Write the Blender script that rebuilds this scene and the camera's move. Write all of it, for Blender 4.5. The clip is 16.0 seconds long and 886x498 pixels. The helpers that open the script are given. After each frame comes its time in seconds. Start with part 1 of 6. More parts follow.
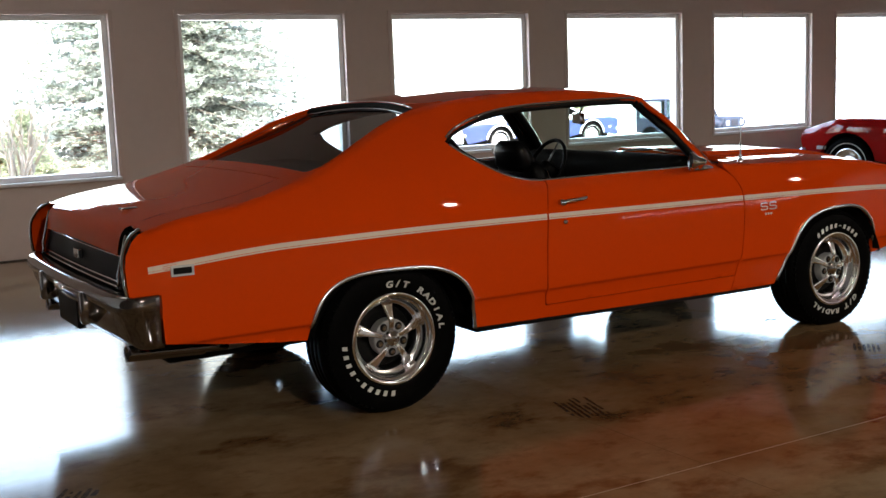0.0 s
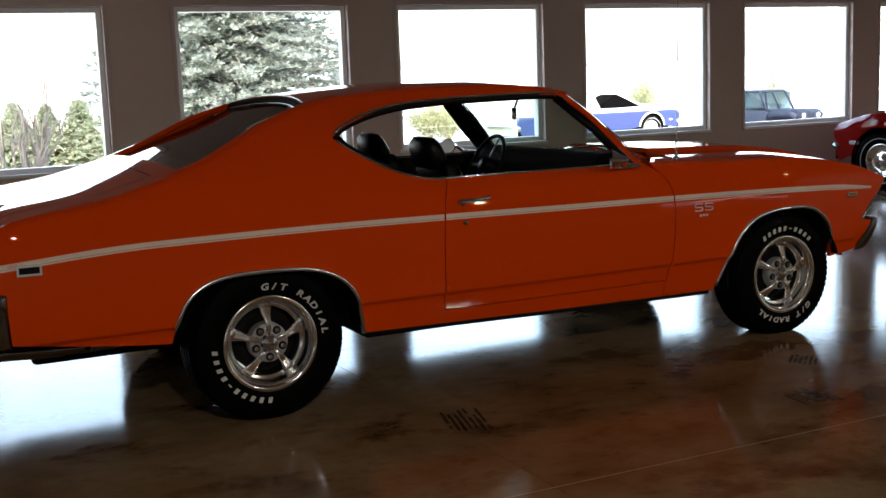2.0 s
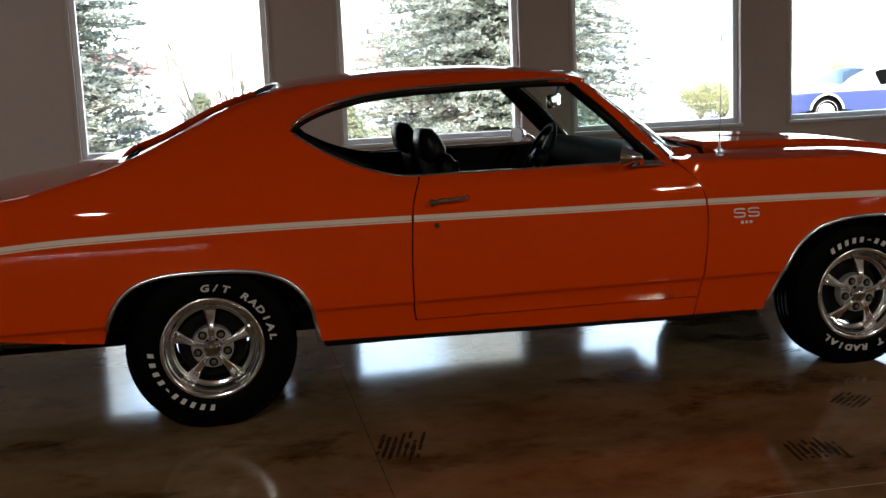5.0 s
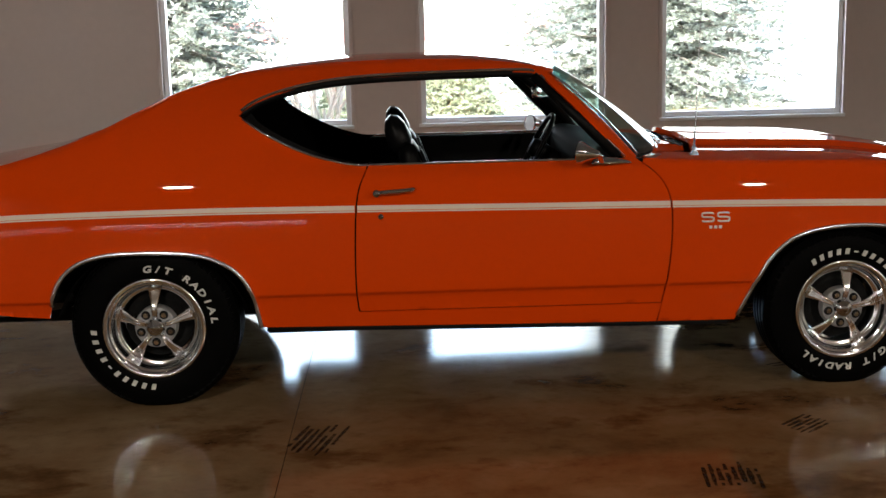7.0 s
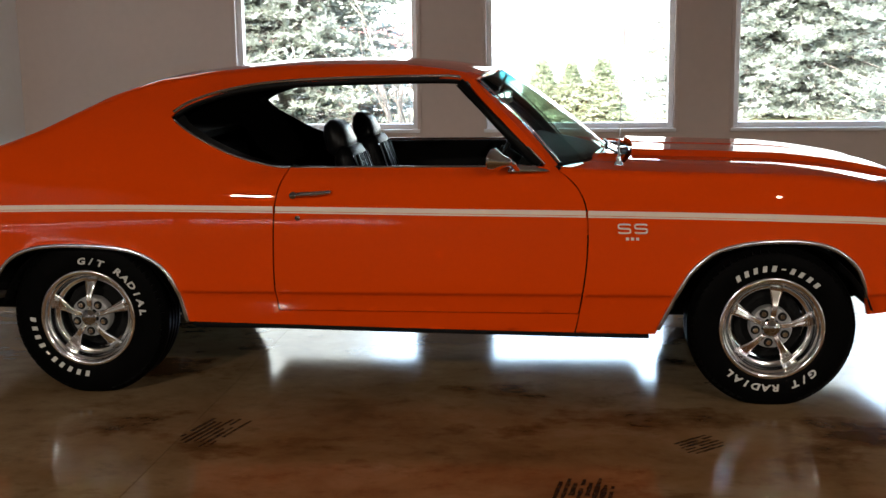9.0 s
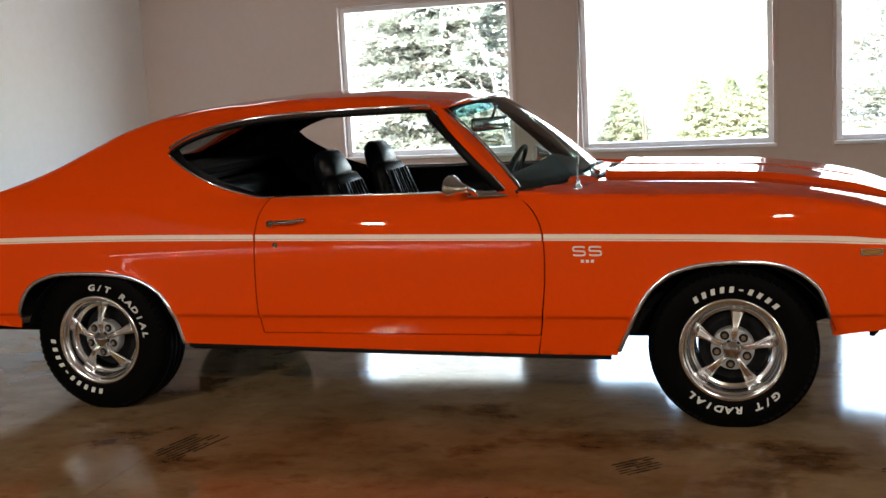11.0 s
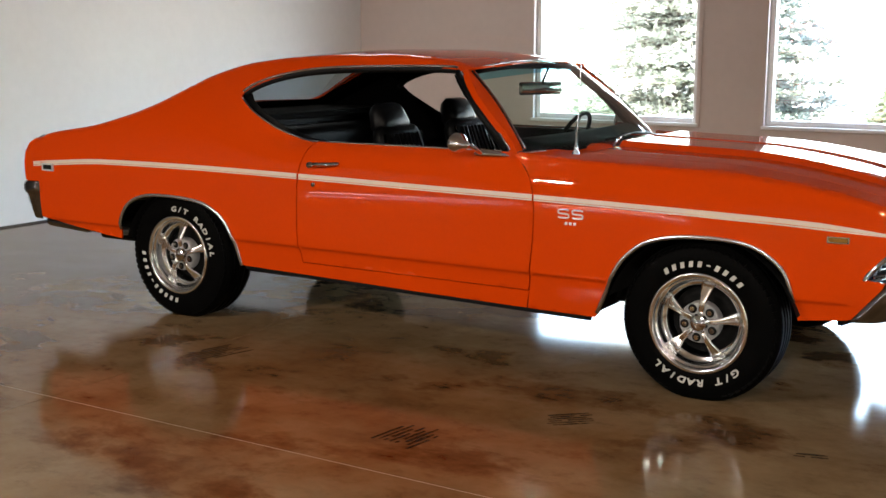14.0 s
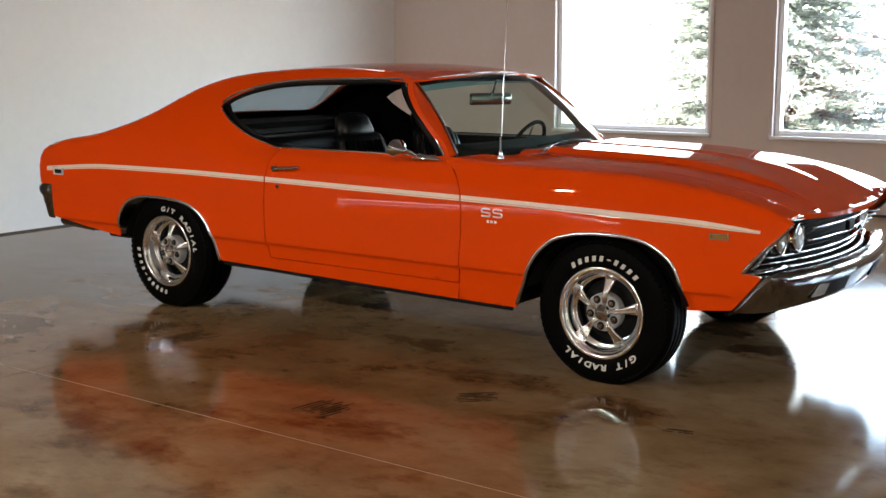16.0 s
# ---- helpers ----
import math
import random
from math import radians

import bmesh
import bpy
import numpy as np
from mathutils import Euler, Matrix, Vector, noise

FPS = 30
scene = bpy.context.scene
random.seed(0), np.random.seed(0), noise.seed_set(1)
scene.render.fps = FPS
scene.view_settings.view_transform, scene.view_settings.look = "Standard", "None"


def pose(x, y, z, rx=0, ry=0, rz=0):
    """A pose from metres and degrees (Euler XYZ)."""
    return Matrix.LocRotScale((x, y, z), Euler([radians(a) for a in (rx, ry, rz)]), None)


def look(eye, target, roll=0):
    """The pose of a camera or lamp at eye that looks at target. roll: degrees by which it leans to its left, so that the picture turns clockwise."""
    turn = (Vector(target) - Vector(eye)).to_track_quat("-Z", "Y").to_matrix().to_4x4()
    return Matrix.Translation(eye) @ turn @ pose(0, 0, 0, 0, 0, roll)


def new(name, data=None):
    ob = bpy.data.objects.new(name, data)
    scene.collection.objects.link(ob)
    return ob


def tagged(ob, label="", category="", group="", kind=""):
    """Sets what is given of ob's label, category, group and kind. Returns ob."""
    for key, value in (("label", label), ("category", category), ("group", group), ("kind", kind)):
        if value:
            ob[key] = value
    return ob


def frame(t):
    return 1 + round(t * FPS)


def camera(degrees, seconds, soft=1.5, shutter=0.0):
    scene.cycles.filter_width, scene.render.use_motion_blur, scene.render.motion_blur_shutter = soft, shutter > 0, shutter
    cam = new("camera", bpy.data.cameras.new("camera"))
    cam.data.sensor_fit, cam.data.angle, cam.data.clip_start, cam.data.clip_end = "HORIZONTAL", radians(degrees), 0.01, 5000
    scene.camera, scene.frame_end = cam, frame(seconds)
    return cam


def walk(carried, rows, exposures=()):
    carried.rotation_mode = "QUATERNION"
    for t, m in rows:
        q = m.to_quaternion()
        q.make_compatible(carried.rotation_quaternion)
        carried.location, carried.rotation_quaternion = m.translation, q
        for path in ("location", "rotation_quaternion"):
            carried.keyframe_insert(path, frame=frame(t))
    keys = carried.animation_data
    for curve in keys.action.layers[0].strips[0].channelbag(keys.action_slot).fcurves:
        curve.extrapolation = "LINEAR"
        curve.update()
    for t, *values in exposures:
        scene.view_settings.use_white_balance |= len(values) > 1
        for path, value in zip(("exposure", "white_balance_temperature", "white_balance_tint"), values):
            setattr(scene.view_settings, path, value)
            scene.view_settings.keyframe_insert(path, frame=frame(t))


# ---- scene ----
from mathutils.geometry import delaunay_2d_cdt

cam = camera(41.8, 16.0)
PATH = [
    (0, (-3.79, -5.369, 1.441), (-2.778, -3.668, 1.158), -2.1),
    (0.5, (-3.585, -5.373, 1.417), (-2.605, -3.65, 1.148), -1.9),
    (1, (-3.384, -5.394, 1.44), (-2.432, -3.657, 1.161), -2.5),
    (1.5, (-3.111, -5.524, 1.426), (-2.209, -3.763, 1.136), -2.1),
    (2, (-2.878, -5.587, 1.419), (-2.005, -3.811, 1.127), -2.1),
    (2.5, (-2.614, -5.566, 1.417), (-1.83, -3.749, 1.127), -1.9),
    (3, (-2.36, -5.59, 1.421), (-1.651, -3.739, 1.15), -3.3),
    (3.5, (-2.071, -5.652, 1.431), (-1.453, -3.774, 1.128), -2.4),
    (4, (-1.812, -5.614, 1.413), (-1.279, -3.711, 1.106), -2.0),
    (4.5, (-1.57, -5.587, 1.412), (-1.123, -3.662, 1.106), -2.4),
    (7, (-0.417, -5.566, 1.452), (-0.343, -3.598, 1.1), -1.3),
    (7.5, (-0.194, -5.51, 1.437), (-0.182, -3.541, 1.088), -1.4),
    (8, (0.03, -5.508, 1.436), (-0.016, -3.537, 1.099), -2.4),
    (8.5, (0.334, -5.573, 1.435), (0.195, -3.607, 1.096), -1.3),
    (11, (1.608, -5.535, 1.451), (1.05, -3.637, 1.157), -3.1),
    (11.5, (1.891, -5.532, 1.432), (1.186, -3.685, 1.131), -2.6),
    (12, (2.151, -5.548, 1.446), (1.357, -3.744, 1.109), -3.1),
    (12.5, (2.357, -5.472, 1.429), (1.503, -3.694, 1.098), -2.3),
    (13, (2.508, -5.411, 1.436), (1.633, -3.645, 1.095), -1.6),
    (13.5, (2.75, -5.383, 1.424), (1.76, -3.684, 1.06), 0.0),
    (14, (2.924, -5.362, 1.424), (1.897, -3.681, 1.079), 0.1),
    (14.5, (3.131, -5.438, 1.425), (2.078, -3.774, 1.078), 0.4),
    (15, (3.368, -5.432, 1.431), (2.29, -3.782, 1.094), -0.1),
    (15.5, (3.637, -5.38, 1.435), (2.512, -3.764, 1.085), 1.2),
    (16, (3.805, -5.391, 1.432), (2.644, -3.794, 1.108), -0.2),
]
EXPOSURES = [(0.0, 4.12), (0.8, 3.72), (1.5, 3.35), (4.5, 3.3), (7.0, 4.19), (8.5, 4.22), (11.0, 4.68), (14.0, 4.92), (16.0, 4.85)]
walk(cam, [(t, look(eye, target, roll)) for t, eye, target, roll in PATH], EXPOSURES)

# ---- light ----
world = bpy.data.worlds.new("sky")
scene.world = world
world.use_nodes = True
sky = world.node_tree.nodes.new("ShaderNodeTexSky")
sky.sky_type = "NISHITA"
sky.sun_disc = False
sky.sun_elevation = radians(40)
sky.sun_rotation = radians(200)
sky.air_density, sky.dust_density = 1.0, 3.0
back = world.node_tree.nodes["Background"]
back.inputs["Strength"].default_value = 0.15
world.node_tree.links.new(sky.outputs[0], back.inputs["Color"])

sun = new("sun", bpy.data.lights.new("sun", "SUN"))
sun.data.energy, sun.data.angle, sun.data.color = 1.4, radians(20), (1.0, 0.98, 0.95)
sun.matrix_world = look((-6, -18, 16), (0, 0, 0))

# room numbers: the wall of windows stands at WALL_Y, the end wall at END_X
WALL_Y, END_X, FAR_X, BACK_Y, CEIL_Z = 5.44, -4.76, 16.0, -12.0, 4.2
SILL, HEAD = 0.69, 2.175
LEFTS = [-2.58, -0.18, 2.105, 4.39, 6.667, 8.888, 11.16, 13.44]
WINDOWS = [(x, x + 1.748) for x in LEFTS]
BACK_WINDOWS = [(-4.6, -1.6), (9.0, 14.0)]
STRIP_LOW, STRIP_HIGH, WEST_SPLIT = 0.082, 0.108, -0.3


LAMP_WATTS = 17


def area_lamp(name, place, target, wide, high, watts, colour=(1, 1, 1)):
    data = bpy.data.lights.new(name, "AREA")
    data.shape, data.size, data.size_y, data.energy, data.color = "RECTANGLE", wide, high, watts, colour
    ob = new(name, data)
    ob.matrix_world = look(place, target)
    return ob


for a, b in WINDOWS[:7]:
    mid = (a + b) / 2
    area_lamp("window_daylight", (mid, WALL_Y + 0.28, 1.45), (mid, 0, 1.2), 1.7, 1.45, 1.6, (0.95, 0.98, 1.0))
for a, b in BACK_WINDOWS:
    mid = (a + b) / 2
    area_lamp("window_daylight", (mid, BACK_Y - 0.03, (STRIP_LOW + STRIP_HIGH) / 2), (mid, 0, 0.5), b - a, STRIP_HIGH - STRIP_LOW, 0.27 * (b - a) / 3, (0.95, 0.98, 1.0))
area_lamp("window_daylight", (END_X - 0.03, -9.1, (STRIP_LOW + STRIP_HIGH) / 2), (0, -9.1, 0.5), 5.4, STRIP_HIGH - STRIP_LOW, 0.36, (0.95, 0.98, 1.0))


# ---- materials ----
def nodes_of(name):
    m = bpy.data.materials.new(name)
    m.use_nodes = True
    return m, m.node_tree.nodes, m.node_tree.links, m.node_tree.nodes["Principled BSDF"]


def plain(name, colour, rough=0.5, metal=0.0, coat=0.0, grain=0.0, scale=40.0, bump=0.0, clear=0.0, spec=0.5, coat_rough=0.03, coat_ior=1.4):
    """A surface with one base colour, its grain in colour and relief at two scales."""
    m, n, l, p = nodes_of(name)
    p.inputs["Roughness"].default_value = rough
    p.inputs["Metallic"].default_value = metal
    p.inputs["Coat Weight"].default_value = coat
    p.inputs["Coat Roughness"].default_value = coat_rough
    p.inputs["Coat IOR"].default_value = coat_ior
    p.inputs["Specular IOR Level"].default_value = spec
    p.inputs["Base Color"].default_value = (*colour, 1)
    if clear:
        p.inputs["Transmission Weight"].default_value = clear
    if grain or bump:
        co = n.new("ShaderNodeTexCoord")
        fine, broad = n.new("ShaderNodeTexNoise"), n.new("ShaderNodeTexNoise")
        fine.inputs["Scale"].default_value, broad.inputs["Scale"].default_value = scale, scale / 14
        fine.inputs["Detail"].default_value, broad.inputs["Detail"].default_value = 6, 3
        l.new(co.outputs["Object"], fine.inputs["Vector"])
        l.new(co.outputs["Object"], broad.inputs["Vector"])
        both = n.new("ShaderNodeMath")
        both.operation = "ADD"
        l.new(fine.outputs["Fac"], both.inputs[0])
        l.new(broad.outputs["Fac"], both.inputs[1])
        ramp = n.new("ShaderNodeMapRange")
        ramp.inputs["From Min"].default_value, ramp.inputs["From Max"].default_value = 0.6, 1.4
        ramp.inputs["To Min"].default_value, ramp.inputs["To Max"].default_value = 1 - grain, 1 + grain
        l.new(both.outputs[0], ramp.inputs["Value"])
        tint = n.new("ShaderNodeVectorMath")
        tint.operation = "SCALE"
        tint.inputs[0].default_value = colour
        l.new(ramp.outputs[0], tint.inputs["Scale"])
        l.new(tint.outputs[0], p.inputs["Base Color"])
        if bump:
            b = n.new("ShaderNodeBump")
            b.inputs["Strength"].default_value, b.inputs["Distance"].default_value = bump, 0.004
            l.new(fine.outputs["Fac"], b.inputs["Height"])
            l.new(b.outputs[0], p.inputs["Normal"])
    return m


def glass(name, tint, gloss=0.08):
    """A thin pane: mostly clear, with a mirror film that grows at a slant."""
    m, n, l, p = nodes_of(name)
    n.remove(p)
    clear, shine, mix, slant = (n.new(k) for k in ("ShaderNodeBsdfTransparent", "ShaderNodeBsdfGlossy", "ShaderNodeMixShader", "ShaderNodeLayerWeight"))
    clear.inputs["Color"].default_value = (*tint, 1)
    shine.inputs["Roughness"].default_value = 0.01
    slant.inputs["Blend"].default_value = 0.5
    power, lift_ = n.new("ShaderNodeMath"), n.new("ShaderNodeMath")
    power.operation, lift_.operation = "POWER", "MULTIPLY_ADD"
    power.inputs[1].default_value, lift_.inputs[1].default_value, lift_.inputs[2].default_value = 5.0, 0.85, 0.04
    l.new(slant.outputs["Facing"], power.inputs[0])
    l.new(power.outputs[0], lift_.inputs[0])
    l.new(lift_.outputs[0], mix.inputs["Fac"])
    l.new(clear.outputs[0], mix.inputs[1])
    l.new(shine.outputs[0], mix.inputs[2])
    l.new(mix.outputs[0], n["Material Output"].inputs["Surface"])
    return m


def glowing(name, colour, strength):
    m, n, l, p = nodes_of(name)
    p.inputs["Base Color"].default_value = (*colour, 1)
    p.inputs["Emission Color"].default_value = (*colour, 1)
    p.inputs["Emission Strength"].default_value = strength
    return m


def concrete_floor():
    m, n, l, p = nodes_of("stained_concrete")
    co = n.new("ShaderNodeNewGeometry")
    def noise_at(scale, detail=5.0, rough=0.6, twist=0.0):
        k = n.new("ShaderNodeTexNoise")
        k.inputs["Scale"].default_value, k.inputs["Detail"].default_value = scale, detail
        k.inputs["Roughness"].default_value, k.inputs["Distortion"].default_value = rough, twist
        l.new(co.outputs["Position"], k.inputs["Vector"])
        return k
    def ramp_of(src, stops):
        r = n.new("ShaderNodeValToRGB")
        while len(r.color_ramp.elements) < len(stops):
            r.color_ramp.elements.new(0.5)
        for e, (at, c) in zip(r.color_ramp.elements, stops):
            e.position, e.color = at, (*c, 1)
        l.new(src, r.inputs["Fac"])
        return r
    large, cloud, spot, vein, grit = noise_at(1.3, 6, 0.6, 0.3), noise_at(1.9, 7, 0.62, 0.25), noise_at(2.0, 8, 0.62, 0.15), noise_at(9.0, 6, 0.7, 0.2), noise_at(70, 4, 0.6)
    shift = n.new("ShaderNodeVectorMath")
    shift.inputs[1].default_value = (13.7, 5.1, 2.3)
    l.new(co.outputs["Position"], shift.inputs[0])
    drawn = n.new("ShaderNodeVectorMath")
    drawn.operation, drawn.inputs[1].default_value = "MULTIPLY", (0.82, 1.18, 1.0)
    l.new(shift.outputs[0], drawn.inputs[0])
    l.new(drawn.outputs[0], spot.inputs["Vector"])
    l.new(drawn.outputs[0], vein.inputs["Vector"])
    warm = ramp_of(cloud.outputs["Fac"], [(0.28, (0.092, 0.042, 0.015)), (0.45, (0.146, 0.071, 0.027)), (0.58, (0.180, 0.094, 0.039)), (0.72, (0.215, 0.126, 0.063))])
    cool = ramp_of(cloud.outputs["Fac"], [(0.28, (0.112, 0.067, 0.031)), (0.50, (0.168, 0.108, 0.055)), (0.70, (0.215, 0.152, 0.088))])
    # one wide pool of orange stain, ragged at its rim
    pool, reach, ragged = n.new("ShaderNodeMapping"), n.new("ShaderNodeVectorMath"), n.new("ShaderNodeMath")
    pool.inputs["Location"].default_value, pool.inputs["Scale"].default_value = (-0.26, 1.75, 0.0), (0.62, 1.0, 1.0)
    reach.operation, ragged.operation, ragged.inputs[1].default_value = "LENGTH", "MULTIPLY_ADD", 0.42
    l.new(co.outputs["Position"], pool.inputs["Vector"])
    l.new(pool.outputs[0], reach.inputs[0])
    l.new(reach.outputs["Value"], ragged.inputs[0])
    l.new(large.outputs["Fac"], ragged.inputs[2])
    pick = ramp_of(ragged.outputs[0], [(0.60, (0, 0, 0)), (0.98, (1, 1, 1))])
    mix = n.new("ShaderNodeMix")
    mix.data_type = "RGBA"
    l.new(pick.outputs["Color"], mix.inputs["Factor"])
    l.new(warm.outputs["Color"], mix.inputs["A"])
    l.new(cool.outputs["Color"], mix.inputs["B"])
    blot = ramp_of(spot.outputs["Fac"], [(0.34, (0.38, 0.27, 0.19)), (0.41, (0.64, 0.53, 0.44)), (0.48, (1, 1, 1))])
    fine = ramp_of(vein.outputs["Fac"], [(0.31, (0.60, 0.55, 0.50)), (0.43, (0.88, 0.86, 0.84)), (0.55, (1, 1, 1))])
    dark, dust = n.new("ShaderNodeMix"), n.new("ShaderNodeMix")
    for k, factor in ((dark, 0.9), (dust, 0.75)):
        k.data_type, k.blend_type = "RGBA", "MULTIPLY"
        k.inputs["Factor"].default_value = factor
    l.new(mix.outputs["Result"], dark.inputs["A"])
    l.new(blot.outputs["Color"], dark.inputs["B"])
    l.new(dark.outputs["Result"], dust.inputs["A"])
    l.new(fine.outputs["Color"], dust.inputs["B"])
    l.new(dust.outputs["Result"], p.inputs["Base Color"])
    r = n.new("ShaderNodeMapRange")
    r.inputs["To Min"].default_value, r.inputs["To Max"].default_value = 0.068, 0.112
    l.new(cloud.outputs["Fac"], r.inputs["Value"])
    l.new(r.outputs[0], p.inputs["Roughness"])
    b = n.new("ShaderNodeBump")
    b.inputs["Strength"].default_value, b.inputs["Distance"].default_value = 0.12, 0.002
    l.new(grit.outputs["Fac"], b.inputs["Height"])
    l.new(b.outputs[0], p.inputs["Normal"])
    p.inputs["Coat Weight"].default_value = 0.12
    p.inputs["Specular IOR Level"].default_value = 0.07
    p.inputs["Coat Roughness"].default_value = 0.055
    return m


def worn_mark(name, colour):
    """A mark half worn off the surface below it."""
    m, n, l, p = nodes_of(name)
    p.inputs["Base Color"].default_value, p.inputs["Roughness"].default_value = (*colour, 1), 0.6
    p.inputs["Specular IOR Level"].default_value = 0.05
    geo, grain, worn = n.new("ShaderNodeNewGeometry"), n.new("ShaderNodeTexNoise"), n.new("ShaderNodeMapRange")
    grain.inputs["Scale"].default_value, grain.inputs["Detail"].default_value, grain.inputs["Roughness"].default_value = 38, 6, 0.7
    l.new(geo.outputs["Position"], grain.inputs["Vector"])
    worn.inputs["From Min"].default_value, worn.inputs["From Max"].default_value = 0.38, 0.62
    worn.inputs["To Min"].default_value, worn.inputs["To Max"].default_value = 0.42, 1.0
    l.new(grain.outputs["Fac"], worn.inputs["Value"])
    l.new(worn.outputs[0], p.inputs["Alpha"])
    return m


def leafy(name, dark, light, rough=0.7):
    m, n, l, p = nodes_of(name)
    geo, ramp = n.new("ShaderNodeNewGeometry"), n.new("ShaderNodeValToRGB")
    ramp.color_ramp.elements[0].color, ramp.color_ramp.elements[1].color = (*dark, 1), (*light, 1)
    # sprays differ one by one, and whole clumps run darker or paler
    clump, spread, add = n.new("ShaderNodeTexNoise"), n.new("ShaderNodeMapRange"), n.new("ShaderNodeMath")
    clump.inputs["Scale"].default_value, clump.inputs["Detail"].default_value = 2.6, 2.0
    l.new(geo.outputs["Position"], clump.inputs["Vector"])
    spread.inputs["From Min"].default_value, spread.inputs["From Max"].default_value = 0.36, 0.64
    l.new(clump.outputs["Fac"], spread.inputs["Value"])
    add.operation, add.inputs[1].default_value = "MULTIPLY_ADD", 0.35
    l.new(geo.outputs["Random Per Island"], add.inputs[0])
    shrink = n.new("ShaderNodeMath")
    shrink.operation, shrink.inputs[1].default_value = "MULTIPLY", 0.65
    l.new(spread.outputs[0], shrink.inputs[0])
    l.new(shrink.outputs[0], add.inputs[2])
    l.new(add.outputs[0], ramp.inputs["Fac"])
    l.new(ramp.outputs["Color"], p.inputs["Base Color"])
    p.inputs["Roughness"].default_value = rough
    thin, both = n.new("ShaderNodeBsdfTranslucent"), n.new("ShaderNodeMixShader")
    l.new(ramp.outputs["Color"], thin.inputs["Color"])
    both.inputs["Fac"].default_value = 0.6
    l.new(p.outputs[0], both.inputs[1])
    l.new(thin.outputs[0], both.inputs[2])
    l.new(both.outputs[0], n["Material Output"].inputs["Surface"])
    return m


ORANGE = plain("orange_paint", (0.61, 0.0495, 0.0013), 0.45, 0.0, 0.88, 0.03, 900, 0.0, 0.0, 0.0, 0.010, 1.42)
RED = plain("red_paint", (0.22, 0.005, 0.005), 0.45, 0.0, 1.0, 0.03, 900, 0.0, 0.0, 0.0, 0.010, 1.42)
BLUE = plain("blue_paint", (0.006, 0.016, 0.085), 0.4, 0.0, 0.3, 0.03, 900)
WHITE_PAINT = plain("white_paint", (0.55, 0.56, 0.58), 0.35, 0.0, 0.8, 0.02, 300)
NAVY = plain("slate_blue_paint", (0.016, 0.022, 0.036), 0.6, 0.0, 0.0, 0.03, 300, 0.0, 0.0, 0.12)
STRIPE = plain("white_vinyl", (0.72, 0.60, 0.50), 0.35, 0.0, 0.3, 0.03, 400)
CHROME = plain("chrome", (0.64, 0.65, 0.66), 0.06, 1.0, 0.0, 0.02, 120)
# chrome again, with the dark surroundings it mirrors put into its colour
DARK_CHROME = plain("dark_reflection_chrome", (0.28, 0.27, 0.27), 0.10, 1.0, 0.0, 0.05, 90)
SILVER = plain("silver_wheel_paint", (0.24, 0.24, 0.24), 0.45, 0.3, 0.0, 0.06, 200)
ALLOY = plain("polished_aluminium", (0.93, 0.94, 0.95), 0.13, 1.0, 0.0, 0.04, 160)
GUNMETAL = plain("grey_cast_metal", (0.22, 0.22, 0.22), 0.42, 1.0, 0.0, 0.08, 160)
SATIN = plain("satin_aluminium", (0.82, 0.86, 0.91), 0.26, 1.0, 0.0, 0.04, 160)
DARK_GLASS = plain("dark_side_glass", (0.002, 0.002, 0.002), 0.9, 0.0, 0.0, 0.1, 60, 0.0, 0.0, 0.0)
RUBBER = plain("tyre_rubber", (0.0018, 0.0018, 0.0018), 0.5, 0.0, 0.0, 0.25, 220, 0.2, 0.0, 0.02)
LETTERING = plain("white_rubber", (0.50, 0.49, 0.47), 0.6, 0.0, 0.0, 0.08, 500)
VINYL = plain("black_vinyl", (0.002, 0.002, 0.0022), 0.42, 0.0, 0.0, 0.2, 300, 0.2, 0.0, 0.08)
VINYL_SHEEN = plain("glossy_black_vinyl", (0.004, 0.004, 0.0045), 0.30, 0.0, 0.0, 0.2, 300, 0.2, 0.0, 0.12)
CARPET = plain("black_carpet", (0.005, 0.005, 0.005), 0.95, 0.0, 0.0, 0.3, 700, 0.6, 0.0, 0.1)
TRIM = plain("black_trim", (0.004, 0.004, 0.004), 0.5, 0.0, 0.0, 0.1, 300, 0.0, 0.0, 0.12)
UNDER = plain("underbody_black", (0.004, 0.004, 0.004), 0.8, 0.0, 0.0, 0.3, 60, 0.0, 0.0, 0.15)
LAMP_RED = plain("red_lens", (0.07, 0.003, 0.003), 0.15, 0.0, 0.5, 0.05, 500)
LAMP_AMBER = plain("amber_lens", (0.25, 0.12, 0.02), 0.15, 0.0, 1.0, 0.05, 500)
LAMP_CLEAR = plain("clear_lens", (0.6, 0.62, 0.62), 0.08, 0.3, 1.0, 0.05, 400)
SCREEN = glass("windscreen_glass", (0.66, 0.80, 0.74))
SHADE_BAND = glass("teal_shade_band", (0.20, 0.50, 0.58))
REAR_GLASS = glass("tinted_rear_glass", (0.42, 0.50, 0.53))
PANE = glass("window_glass", (0.97, 0.985, 0.98))
STRIP_PANE = glass("clear_strip_glass", (0.97, 0.98, 0.97))
MIRROR = plain("mirror_glass", (0.85, 0.85, 0.85), 0.02, 1.0)
WALL = plain("painted_plaster", (0.61, 0.51, 0.462), 0.75, 0.0, 0.0, 0.035, 14, 0.08)
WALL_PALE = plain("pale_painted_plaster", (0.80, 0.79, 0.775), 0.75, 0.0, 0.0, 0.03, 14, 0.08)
WALL_DARK = plain("unseen_dark_wall", (0.06, 0.055, 0.05), 0.8, 0.0, 0.0, 0.05, 14, 0.08)
CEILING = plain("ceiling_paint", (0.27, 0.245, 0.225), 0.85, 0.0, 0.0, 0.03, 14, 0.08)
